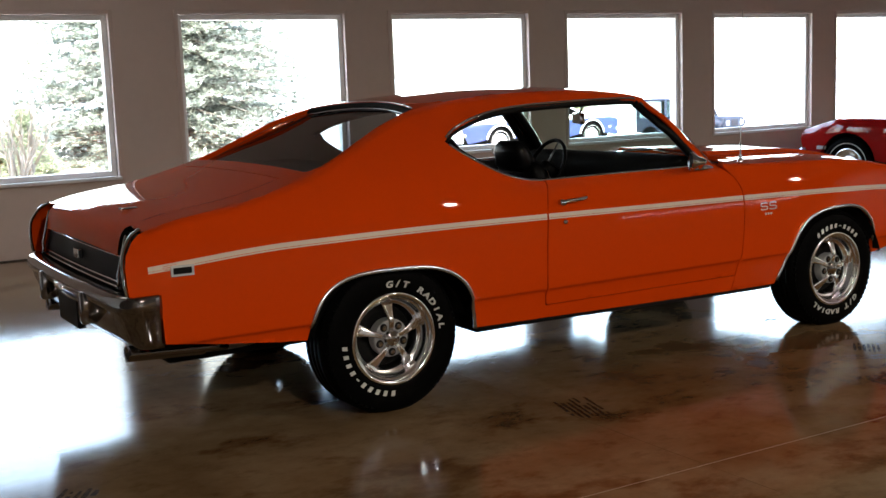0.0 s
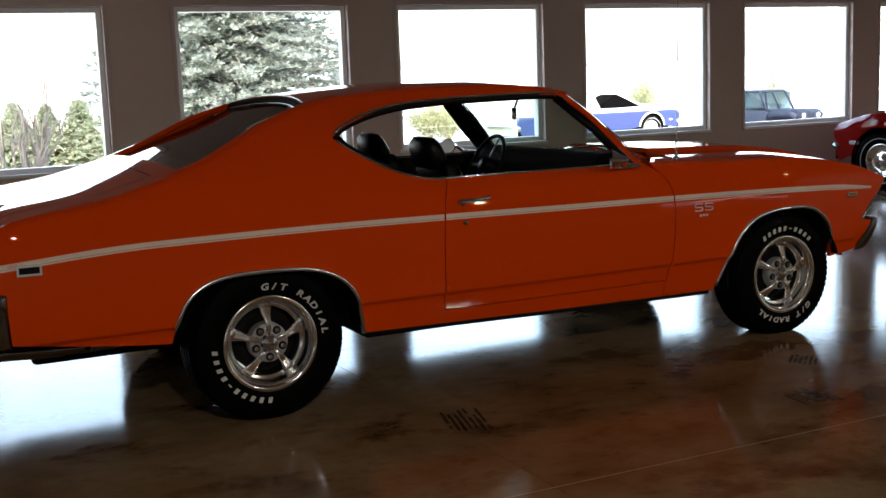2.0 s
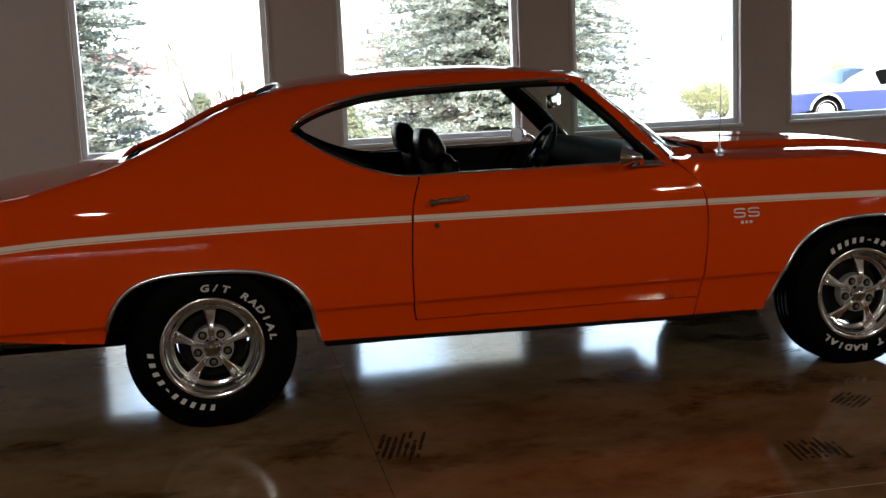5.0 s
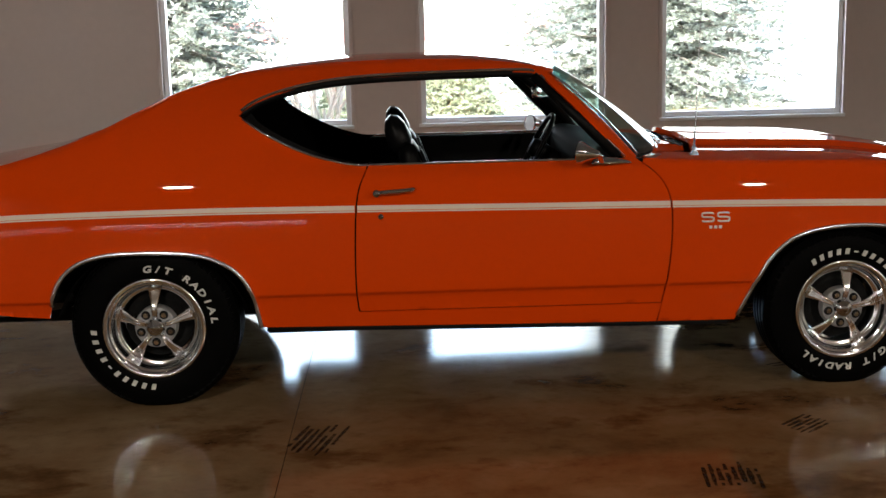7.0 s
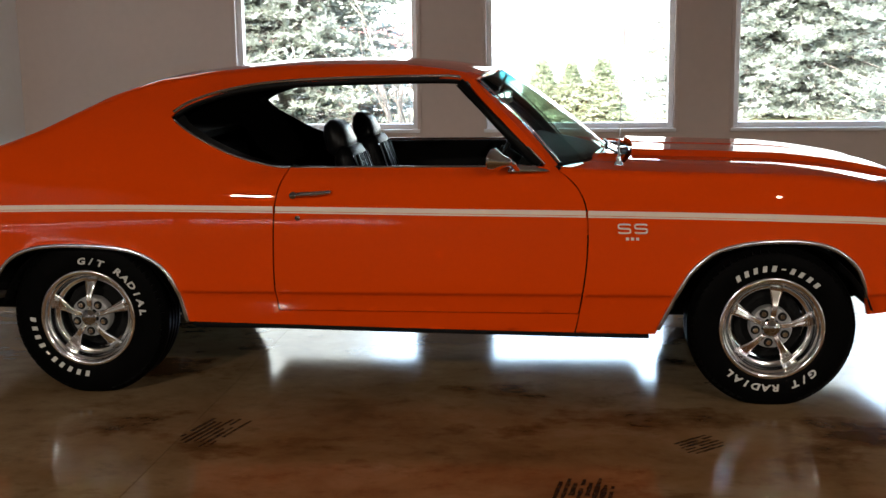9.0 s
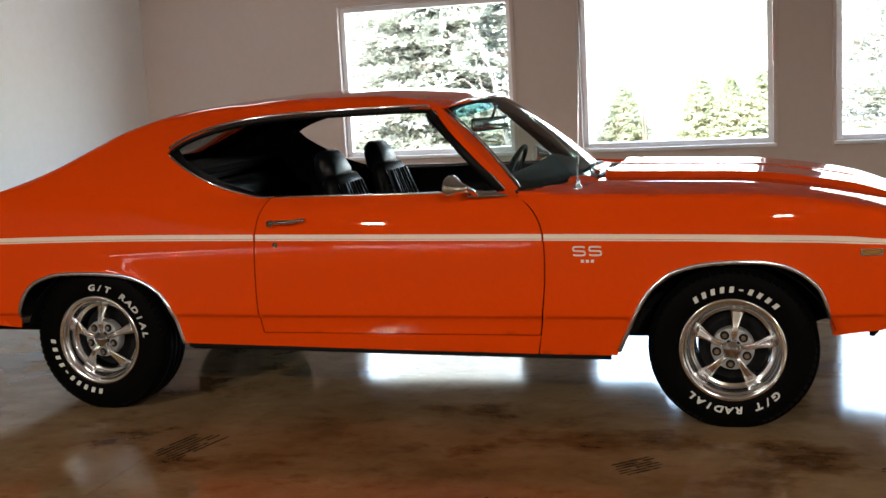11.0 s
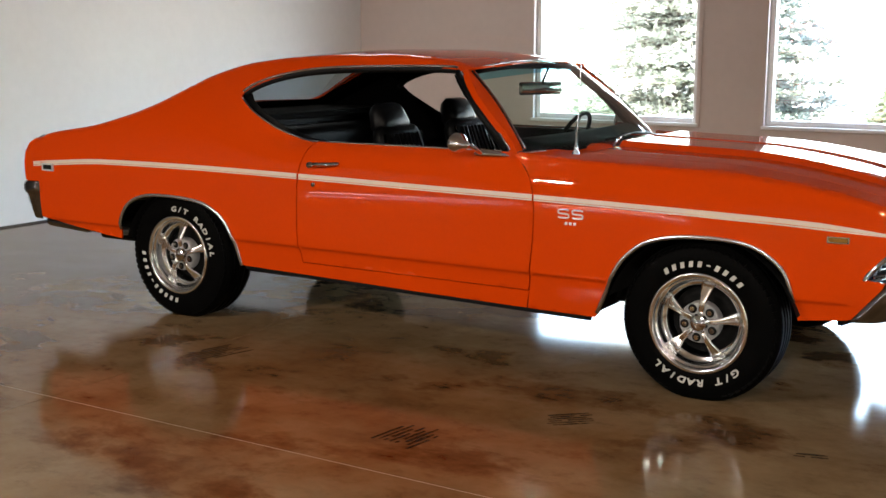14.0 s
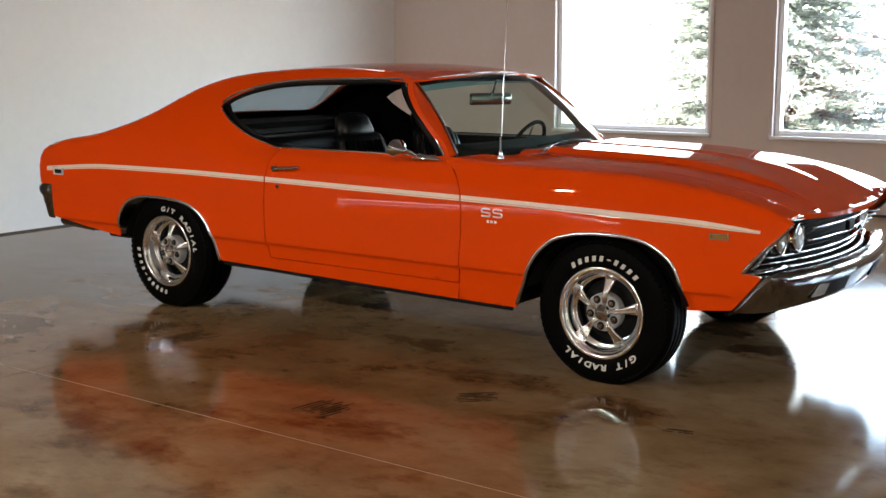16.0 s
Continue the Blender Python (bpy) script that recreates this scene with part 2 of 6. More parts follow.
FRAME_WHITE = plain("white_window_vinyl", (0.78, 0.77, 0.75), 0.4, 0.0, 0.0, 0.03, 60)
SKIRT = plain("dark_floor_seam", (0.03, 0.028, 0.026), 0.7, 0.0, 0.0, 0.15, 60)
FLOOR = concrete_floor()
JOINT_PALE = plain("pale_joint_filler", (0.27, 0.21, 0.155), 0.55, 0.0, 0.0, 0.2, 120)
JOINT_DARK = plain("dark_saw_cut", (0.02, 0.016, 0.012), 0.8, 0.0, 0.0, 0.2, 120)
SCUFF = worn_mark("tyre_scuff", (0.016, 0.010, 0.006))
GROUND = plain("pale_gravel_and_concrete", (0.55, 0.54, 0.51), 0.9, 0.0, 0.0, 0.16, 4, 0.4)
EMBLEM = plain("bright_emblem_metal", (0.80, 0.78, 0.74), 0.35, 0.4, 0.0, 0.05, 300)
GRASS = plain("dry_lawn", (0.20, 0.19, 0.09), 0.95, 0.0, 0.0, 0.3, 3, 0.6)
BARK = plain("bark", (0.17, 0.155, 0.135), 0.9, 0.0, 0.0, 0.4, 30, 0.7)
PALE_BARK = plain("pale_bark", (0.40, 0.33, 0.25), 0.9, 0.0, 0.0, 0.2, 30, 0.5)
SPRUCE = leafy("blue_spruce_needles", (0.13, 0.15, 0.115), (0.56, 0.60, 0.55))
YOUNG_LEAF = leafy("young_conifer_needles", (0.26, 0.30, 0.20), (0.56, 0.59, 0.46))
FAR_LEAF = leafy("far_leaves", (0.16, 0.18, 0.09), (0.40, 0.40, 0.22))
SHRUB = leafy("shrub_leaves", (0.24, 0.27, 0.14), (0.52, 0.52, 0.32))
ROOF_RED = plain("red_metal_roof", (0.40, 0.12, 0.09), 0.6, 0.0, 0.0, 0.1, 3)
SIDING = plain("pale_siding", (0.62, 0.60, 0.56), 0.8, 0.0, 0.0, 0.06, 3)
HILL = plain("far_hills", (0.34, 0.37, 0.38), 1.0, 0.0, 0.0, 0.15, 0.05)
FILL_GLOW = glowing("fill_panel_diffuser", (1.0, 0.95, 0.90), 0.1)
WARM_GLOW = glowing("warm_lamp_lens", (1.0, 0.82, 0.56), 14.0)


# ---- mesh helpers ----
def part(name, bm, material, parent=None, label="", smooth=True, m=None):
    """Link a bmesh as one mesh object under a thing or a part."""
    data = bpy.data.meshes.new(name)
    if m is not None:
        bm.transform(m)
    for f in bm.faces:
        f.smooth = smooth
    bm.normal_update()
    bm.to_mesh(data)
    bm.free()
    data.materials.append(material)
    ob = new(name, data)
    if parent is not None:
        ob.parent = parent
    if label:
        ob["label"] = label
    return ob


def empty(name, label, category, group="", m=Matrix()):
    ob = new(name)
    ob.matrix_basis = m
    return tagged(ob, label, category, group)


def setting(name, bm, material, label, category, smooth=False):
    return tagged(part(name, bm, material, None, "", smooth), label, category, kind="structure")


def box_bm(x0, x1, y0, y1, z0, z1, bevel=0.0, bm=None):
    bm = bm or bmesh.new()
    v = [bm.verts.new((x, y, z)) for x in (x0, x1) for y in (y0, y1) for z in (z0, z1)]
    fs = [bm.faces.new([v[i] for i in q]) for q in ((0, 1, 3, 2), (4, 6, 7, 5), (0, 4, 5, 1), (2, 3, 7, 6), (0, 2, 6, 4), (1, 5, 7, 3))]
    if bevel:
        edges = list({e for f in fs for e in f.edges})
        bmesh.ops.bevel(bm, geom=edges, offset=bevel, segments=2, profile=0.5, affect="EDGES")
    return bm


def turned(profile, steps=48, axis="y", bm=None, a0=0.0, a1=2 * math.pi, closed=False):
    """A body turned round an axis; profile: (radius, along)."""
    bm = bm or bmesh.new()
    full = abs(a1 - a0 - 2 * math.pi) < 1e-6
    count = steps if full else steps + 1
    rings = []
    for k in range(count):
        a = a0 + (a1 - a0) * k / steps
        c, s = math.cos(a), math.sin(a)
        rings.append([bm.verts.new((r * c, h, r * s) if axis == "y" else (r * c, r * s, h) if axis == "z" else (h, r * c, r * s)) for r, h in profile])
    for k in range(steps):
        one, two = rings[k], rings[(k + 1) % count]
        for j in range(len(profile) - (0 if closed else 1)):
            jj = (j + 1) % len(profile)
            try:
                bm.faces.new((one[j], one[jj], two[jj], two[j]))
            except ValueError:
                pass
    bmesh.ops.remove_doubles(bm, verts=bm.verts, dist=1e-5)
    bmesh.ops.recalc_face_normals(bm, faces=bm.faces)
    return bm


def spline(points, per=6, closed=False):
    """Catmull-Rom through points of any dimension."""
    p = np.array(points, float)
    n = len(p)
    out = []
    for k in range(n if closed else n - 1):
        a, b, c, d = (p[(k + j) % n] if closed else p[min(max(k + j, 0), n - 1)] for j in (-1, 0, 1, 2))
        for u in np.arange(per) / per:
            out.append(0.5 * ((2 * b) + (c - a) * u + (2 * a - 5 * b + 4 * c - d) * u * u + (3 * b - a - 3 * c + d) * u ** 3))
    if not closed:
        out.append(p[-1])
    return [tuple(v) for v in out]


def tube(points, radius, sides=8, bm=None, taper=None, flat=1.0):
    """A round bar along a path."""
    bm = bm or bmesh.new()
    pts = [Vector(q) for q in points]
    rings = []
    for k, q in enumerate(pts):
        way = (pts[min(k + 1, len(pts) - 1)] - pts[max(k - 1, 0)]).normalized()
        side = way.cross(Vector((0, 0, 1)))
        side = side.normalized() if side.length > 1e-3 else Vector((1, 0, 0))
        up = side.cross(way)
        r = radius * (1 + (taper - 1) * k / (len(pts) - 1)) if taper is not None else radius
        rings.append([bm.verts.new(q + (side * math.cos(a) + up * math.sin(a) * flat) * r) for a in (2 * math.pi * j / sides for j in range(sides))])
    for one, two in zip(rings, rings[1:]):
        for j in range(sides):
            bm.faces.new((one[j], two[j], two[(j + 1) % sides], one[(j + 1) % sides]))
    bm.faces.new(rings[0])
    bm.faces.new(rings[-1][::-1])
    bmesh.ops.recalc_face_normals(bm, faces=bm.faces)
    return bm


def curve_of(xs, ys):
    """A smooth monotone curve through given pairs."""
    xs, ys = np.array(xs, float), np.array(ys, float)
    h, d = np.diff(xs), np.diff(ys) / np.diff(xs)
    s = np.zeros(len(xs))
    s[0], s[-1] = d[0], d[-1]
    for k in range(1, len(xs) - 1):
        if d[k - 1] * d[k] > 0:
            w1, w2 = 2 * h[k] + h[k - 1], h[k] + 2 * h[k - 1]
            s[k] = (w1 + w2) / (w1 / d[k - 1] + w2 / d[k])

    def at(x):
        x = min(max(x, xs[0]), xs[-1])
        k = min(int(np.searchsorted(xs, x, side="right")) - 1, len(h) - 1)
        u = (x - xs[k]) / h[k]
        return float((1 + 2 * u) * (1 - u) ** 2 * ys[k] + u * (1 - u) ** 2 * h[k] * s[k] + u * u * (3 - 2 * u) * ys[k + 1] + u * u * (u - 1) * h[k] * s[k + 1])

    return at


def step_up(a, b, x):
    u = min(max((x - a) / (b - a), 0.0), 1.0)
    return u * u * (3 - 2 * u)


def within(poly, pts):
    poly = np.array(poly)
    x, y = pts[:, 0], pts[:, 1]
    hit = np.zeros(len(pts), bool)
    for (x1, y1), (x2, y2) in zip(poly, np.roll(poly, -1, axis=0)):
        if y1 != y2:
            hit ^= ((y1 > y) != (y2 > y)) & (x < (x2 - x1) * (y - y1) / (y2 - y1) + x1)
    return hit


def sheet_bm(outline, surface, step=0.05, outward=(0, -1, 0), flange=0.02, bands=()):
    """A panel: an outline in two numbers, filled with small faces, each point lifted by surface(u, v). flange: the depth of its turned-in rim."""
    ring = []
    for (ax, ay), (bx, by) in zip(outline, outline[1:] + outline[:1]):
        n = max(1, int(math.hypot(bx - ax, by - ay) / (step * 0.7)))
        ring += [(ax + (bx - ax) * k / n, ay + (by - ay) * k / n) for k in range(n)]
    ring = np.array(ring)
    lo, hi = ring.min(0), ring.max(0)
    gx, gy = np.arange(lo[0] + step / 2, hi[0], step), np.arange(lo[1] + step / 2, hi[1], step)
    grid = np.array([(x + (step / 2 if j % 2 else 0), y) for j, y in enumerate(gy) for x in gx] + list(bands))
    if len(bands):
        rows = np.array(bands)
        plain_grid = grid[:len(grid) - len(bands)]
        near = np.array([np.min(np.hypot(*(rows - q).T)) for q in plain_grid])
        grid = np.concatenate([plain_grid[near > step * 0.35], rows])
    if len(grid):
        grid = grid[within(ring, grid)]
        far = np.array([np.min(np.hypot(*(ring - q).T)) for q in grid]) if len(grid) else np.zeros(0)
        n_band = 0.35 if not len(bands) else 0.12
        grid = grid[far > step * n_band]
    pts = [Vector(q) for q in ring.tolist()] + [Vector(q) for q in grid.tolist()]
    edges = [(k, (k + 1) % len(ring)) for k in range(len(ring))]
    flat, _, tris, *_ = delaunay_2d_cdt(pts, edges, [], 0, 1e-5)
    mids = np.array([np.mean([flat[i] for i in t], axis=0) for t in tris])
    keep = within(ring, mids)
    bm = bmesh.new()
    vs = [bm.verts.new(surface(q[0], q[1])) for q in flat]
    for t, ok in zip(tris, keep):
        if ok:
            try:
                bm.faces.new([vs[i] for i in t])
            except ValueError:
                pass
    bmesh.ops.delete(bm, geom=[v for v in bm.verts if not v.link_faces], context="VERTS")
    bm.normal_update()
    total = Vector((0, 0, 0))
    for f in bm.faces:
        total += f.normal * f.calc_area()
    if total.dot(Vector(outward)) < 0:
        bmesh.ops.reverse_faces(bm, faces=bm.faces)
        bm.normal_update()
    if flange:
        rim_of(bm, flange)
    return bm


def rim_of(bm, depth):
    """Turn the open edges of a panel in by depth."""
    bm.normal_update()
    border = [e for e in bm.edges if e.is_boundary]
    low = {}
    for e in border:
        for v in e.verts:
            if v not in low:
                low[v] = bm.verts.new(v.co - v.normal * depth)
    for e in border:
        f = e.link_faces[0]
        loop = [lo for lo in f.loops if lo.edge == e][0]
        a, b = loop.vert, loop.link_loop_next.vert
        bm.faces.new((b, a, low[a], low[b]))
        e.smooth = False


def merged(*bms):
    out = bmesh.new()
    for bm in bms:
        data = bpy.data.meshes.new("tmp")
        bm.to_mesh(data)
        bm.free()
        out.from_mesh(data)
        bpy.data.meshes.remove(data)
    return out


def mirrored(bm):
    twin = bm.copy()
    bmesh.ops.scale(twin, vec=(1, -1, 1), verts=twin.verts)
    bmesh.ops.reverse_faces(twin, faces=twin.faces)
    return twin


def letter_bm(text, size, depth):
    """Raised letters from the built-in font, standing in the x-z plane, facing -y."""
    data = bpy.data.curves.new("text", "FONT")
    data.body, data.size, data.extrude, data.align_x, data.align_y = text, size, depth, "CENTER", "CENTER"
    data.resolution_u, data.offset = 3, size * 0.030
    ob = bpy.data.objects.new("text", data)
    mesh = ob.to_mesh()
    bm = bmesh.new()
    bm.from_mesh(mesh)
    ob.to_mesh_clear()
    bpy.data.objects.remove(ob)
    bpy.data.curves.remove(data)
    bm.transform(pose(0, 0, 0, 90, 0, 0))
    return bm


# ---- the room ----
def wall_with_openings(u0, u1, openings, z0, z1, sill, head, thick):
    """A wall along x from u0 to u1, its room face at y = 0 and its body behind it."""
    us = sorted({u0, u1, *[v for o in openings for v in o]})
    zs = [z0, sill, head, z1]
    bm = bmesh.new()
    grid = {}
    def vert(x, y, z):
        key = (round(x, 4), round(y, 4), round(z, 4))
        if key not in grid:
            grid[key] = bm.verts.new(key)
        return grid[key]
    solid = lambda i, j: 0 <= i < len(us) - 1 and 0 <= j < 3 and not (j == 1 and any(abs(us[i] - o[0]) < 1e-6 for o in openings))
    for i in range(len(us) - 1):
        for j in range(3):
            if not solid(i, j):
                continue
            a, b, c, d = us[i], us[i + 1], zs[j], zs[j + 1]
            bm.faces.new((vert(a, 0, c), vert(b, 0, c), vert(b, 0, d), vert(a, 0, d)))
            bm.faces.new((vert(a, thick, c), vert(a, thick, d), vert(b, thick, d), vert(b, thick, c)))
            for di, dj, q in ((-1, 0, ((a, c), (a, d))), (1, 0, ((b, d), (b, c))), (0, -1, ((b, c), (a, c))), (0, 1, ((a, d), (b, d)))):
                if not solid(i + di, j + dj):
                    (p, r), (s, t) = q
                    bm.faces.new((vert(p, 0, r), vert(s, 0, t), vert(s, thick, t), vert(p, thick, r)))
    bmesh.ops.recalc_face_normals(bm, faces=bm.faces)
    return bm


bm = wall_with_openings(END_X - 0.2, FAR_X + 0.2, WINDOWS, -0.02, CEIL_Z, SILL, HEAD, 0.22)
bm.transform(pose(0, WALL_Y, 0))
setting("wall_north", bm, WALL, "taupe painted plaster wall with a row of large windows", "wall")
# both walls behind are unseen; their dark colour dims reflections in the car's side
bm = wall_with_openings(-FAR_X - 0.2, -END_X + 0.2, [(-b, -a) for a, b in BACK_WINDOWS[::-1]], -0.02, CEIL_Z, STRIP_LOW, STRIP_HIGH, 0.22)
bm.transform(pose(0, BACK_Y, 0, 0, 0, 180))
setting("wall_south", bm, WALL_DARK, "unseen rear wall, darkened to dim reflections, with a low strip window", "wall")
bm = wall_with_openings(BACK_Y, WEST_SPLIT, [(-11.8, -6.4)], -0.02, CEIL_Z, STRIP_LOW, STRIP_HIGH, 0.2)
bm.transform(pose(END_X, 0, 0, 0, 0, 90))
setting("wall_west_rear", bm, WALL_DARK, "unseen end wall, darkened to dim reflections, with a low strip window", "wall")
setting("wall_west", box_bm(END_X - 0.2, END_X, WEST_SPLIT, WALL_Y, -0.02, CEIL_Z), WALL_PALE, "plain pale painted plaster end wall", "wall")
setting("wall_east", box_bm(FAR_X, FAR_X + 0.2, BACK_Y, WALL_Y, -0.02, CEIL_Z), WALL_PALE, "plain pale painted plaster end wall", "wall")
setting("ceiling", box_bm(END_X - 0.2, FAR_X + 0.2, BACK_Y - 0.2, WALL_Y + 0.2, CEIL_Z + 0.003, CEIL_Z + 0.2), CEILING, "plain grey painted ceiling", "ceiling")
setting("baseboard", box_bm(END_X, END_X + 0.006, BACK_Y, WALL_Y, 0.0, 0.014), SKIRT, "dark seam strip along the foot of the end wall", "trim")
setting("baseboard_north", box_bm(END_X + 0.01, FAR_X, WALL_Y - 0.006, WALL_Y, 0.0, 0.012), SKIRT, "dark seam strip along the foot of the window wall", "trim")

# floor: slabs of polished concrete between joints
floor = tagged(part("floor", box_bm(END_X - 0.2, FAR_X + 0.2, BACK_Y - 0.2, WALL_Y + 0.2, -0.2, -0.012), JOINT_DARK, None, "", False),
               "polished brown stained concrete floor with saw-cut joints", "floor", kind="structure")
X_JOINTS, Y_JOINTS = [END_X - 0.2, -0.85, 3.35, 7.55, 11.75, FAR_X + 0.2], [BACK_Y - 0.2, -6.5, -2.28, 1.94, WALL_Y + 0.2]
for a, b in zip(X_JOINTS, X_JOINTS[1:]):
    for c, d in zip(Y_JOINTS, Y_JOINTS[1:]):
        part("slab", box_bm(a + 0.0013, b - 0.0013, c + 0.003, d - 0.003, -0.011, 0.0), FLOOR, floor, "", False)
for y in Y_JOINTS[1:-1]:
    part("joint_filler", box_bm(END_X, FAR_X, y - 0.003, y + 0.003, -0.011, -0.0006), JOINT_PALE, floor, "pale joint filler", False)


def window_unit(k, a, b):
    """A fixed window in its opening: casing, frame and pane."""
    y = WALL_Y
    ob = tagged(new(f"window_{k}"), "large fixed window with a white frame and clear pane", "window", "windows in the wall", "structure")
    ob.location = (a, y, SILL)
    w, h = b - a, HEAD - SILL
    def ring(x0, x1, z0, z1, t, y0, y1):
        bm = bmesh.new()
        box_bm(x0, x0 + t, y0, y1, z0, z1, 0.004, bm)
        box_bm(x1 - t, x1, y0, y1, z0, z1, 0.004, bm)
        box_bm(x0 + t, x1 - t, y0, y1, z1 - t, z1, 0.004, bm)
        box_bm(x0 + t, x1 - t, y0, y1, z0, z0 + t, 0.004, bm)
        return bm
    part("window_casing", ring(-0.035, w + 0.035, -0.035, h + 0.035, 0.038, -0.014, 0.01), WALL, ob, "narrow painted casing", False)
    part("window_frame", ring(0.004, w - 0.004, 0.004, h - 0.004, 0.05, 0.05, 0.14), FRAME_WHITE, ob, "white vinyl frame", False)
    pane = part("pane", box_bm(0.053, w - 0.053, 0.095, 0.101, 0.053, h - 0.053), PANE, ob, "", False)
    pane.visible_shadow = False
    part("window_sill", box_bm(-0.02, w + 0.02, -0.03, 0.05, -0.028, 0.004, 0.004), FRAME_WHITE, ob, "white painted sill", False)


for k, (a, b) in enumerate(WINDOWS):
    window_unit(k + 1, a, b)

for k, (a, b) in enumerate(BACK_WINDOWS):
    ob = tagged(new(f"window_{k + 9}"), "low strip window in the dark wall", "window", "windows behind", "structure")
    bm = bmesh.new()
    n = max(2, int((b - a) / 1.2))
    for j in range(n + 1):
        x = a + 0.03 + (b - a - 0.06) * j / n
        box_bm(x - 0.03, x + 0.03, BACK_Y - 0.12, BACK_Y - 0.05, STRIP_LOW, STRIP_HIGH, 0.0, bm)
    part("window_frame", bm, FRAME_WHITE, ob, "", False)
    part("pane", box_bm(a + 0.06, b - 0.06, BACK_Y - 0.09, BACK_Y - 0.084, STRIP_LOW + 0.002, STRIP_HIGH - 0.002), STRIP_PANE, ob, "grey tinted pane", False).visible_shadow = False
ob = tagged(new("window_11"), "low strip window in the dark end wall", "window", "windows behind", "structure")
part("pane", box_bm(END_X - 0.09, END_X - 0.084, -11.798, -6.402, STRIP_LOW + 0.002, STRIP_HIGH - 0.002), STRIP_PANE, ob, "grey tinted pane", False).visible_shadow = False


def ceiling_lamp(x, y, watts):
    ob = empty("high_bay_lamp", "round warm high-bay lamp hung from the ceiling", "lamp", "ceiling lamps", pose(x, y, CEIL_Z - 0.55))
    part("shade", turned([(0.05, 0.30), (0.10, 0.28), (0.24, 0.02), (0.25, 0.0), (0.235, 0.015), (0.09, 0.26)], 32, "z"), ALLOY, ob)
    part("lens", turned([(0.0, 0.03), (0.10, 0.028), (0.17, 0.06)], 32, "z"), WARM_GLOW, ob, "warm glowing lens")
    lamp = new("lamp_light", bpy.data.lights.new("lamp_light", "AREA"))
    lamp.data.shape, lamp.data.size, lamp.data.energy, lamp.data.color = "DISK", 0.28, watts, (1.0, 0.92, 0.82)
    lamp.parent = ob
    lamp.matrix_basis = pose(0, 0, -0.01)
    part("rod", turned([(0.012, 0.28), (0.012, 0.55)], 12, "z"), TRIM, ob)


for x, y, watts in ((-2.7, -8.0, 22), (3.6, -8.0, LAMP_WATTS), (9.9, -8.0, LAMP_WATTS)):
    ceiling_lamp(x, y, watts)


def fill_panel(x, y, watts):
    """An unseen flat panel up against the ceiling, added to brighten the wall corner."""
    ob = empty("fill_panel_light", "unseen fill light panel added under the ceiling", "lamp", "", pose(x, y, CEIL_Z))
    part("frame", merged(box_bm(-0.62, 0.62, -0.62, -0.60, -0.06, 0.0), box_bm(-0.62, 0.62, 0.60, 0.62, -0.06, 0.0), box_bm(-0.62, -0.60, -0.60, 0.60, -0.06, 0.0), box_bm(0.60, 0.62, -0.60, 0.60, -0.06, 0.0)), SILVER, ob, "pale metal frame", False)
    part("diffuser", box_bm(-0.60, 0.60, -0.60, 0.60, -0.045, -0.035), FILL_GLOW, ob, "glowing diffuser", False)
    lamp = new("lamp_light", bpy.data.lights.new("lamp_light", "AREA"))
    lamp.data.shape, lamp.data.size, lamp.data.energy, lamp.data.color = "SQUARE", 1.1, watts, (1.0, 0.95, 0.90)
    lamp.parent = ob
    lamp.matrix_basis = pose(0, 0, -0.05)


fill_panel(-3.0, 2.6, 0.8)


# ---- the coupe: x forward, the side towards the walkway at negative y ----
AXLE = 1.4225
width_at = curve_of([-2.56, -2.37, -1.4, 0.0, 0.9, 1.4, 1.8, 2.05, 2.3], [0.955, 0.972, 0.976, 0.972, 0.968, 0.958, 0.908, 0.872, 0.845])
inset_mid = curve_of([0.27, 0.36, 0.437, 0.449, 0.456, 0.6, 0.72, 0.80, 0.86, 0.92, 0.95, 0.968, 0.98, 1.05, 1.176, 1.25, 1.31, 1.34, 1.40],
                     [0.062, 0.042, 0.026, 0.019, 0.007, 0.001, 0.0, 0.004, 0.016, 0.044, 0.076, 0.115, 0.140, 0.150, 0.168, 0.212, 0.275, 0.305, 0.36])
inset_end = curve_of([0.27, 0.36, 0.437, 0.449, 0.456, 0.6, 0.72, 0.80, 0.86, 0.92, 0.96, 1.05, 1.176, 1.25, 1.31, 1.34, 1.40],
                     [0.062, 0.042, 0.026, 0.019, 0.007, 0.001, 0.0, 0.004, 0.013, 0.028, 0.042, 0.088, 0.165, 0.212, 0.275, 0.305, 0.36])
roof_edge = curve_of([-2.50, -2.40, -2.05, -1.90, -1.775, -1.626, -1.477, -1.305, -1.06, -0.82, -0.464, -0.20, 0.013, 0.15, 0.25],
                     [0.905, 0.935, 0.992, 1.030, 1.068, 1.123, 1.194, 1.272, 1.340, 1.366, 1.383, 1.382, 1.368, 1.350, 1.325])
nose_edge = curve_of([0.55, 0.79, 1.02, 1.25, 1.48, 1.62, 1.85, 2.05, 2.20, 2.27], [0.972, 0.956, 0.947, 0.942, 0.936, 0.925, 0.893, 0.848, 0.795, 0.765])
round_at = curve_of([-2.5, -1.9, -1.4, -1.0, 0.25], [0.045, 0.05, 0.065, 0.075, 0.07])

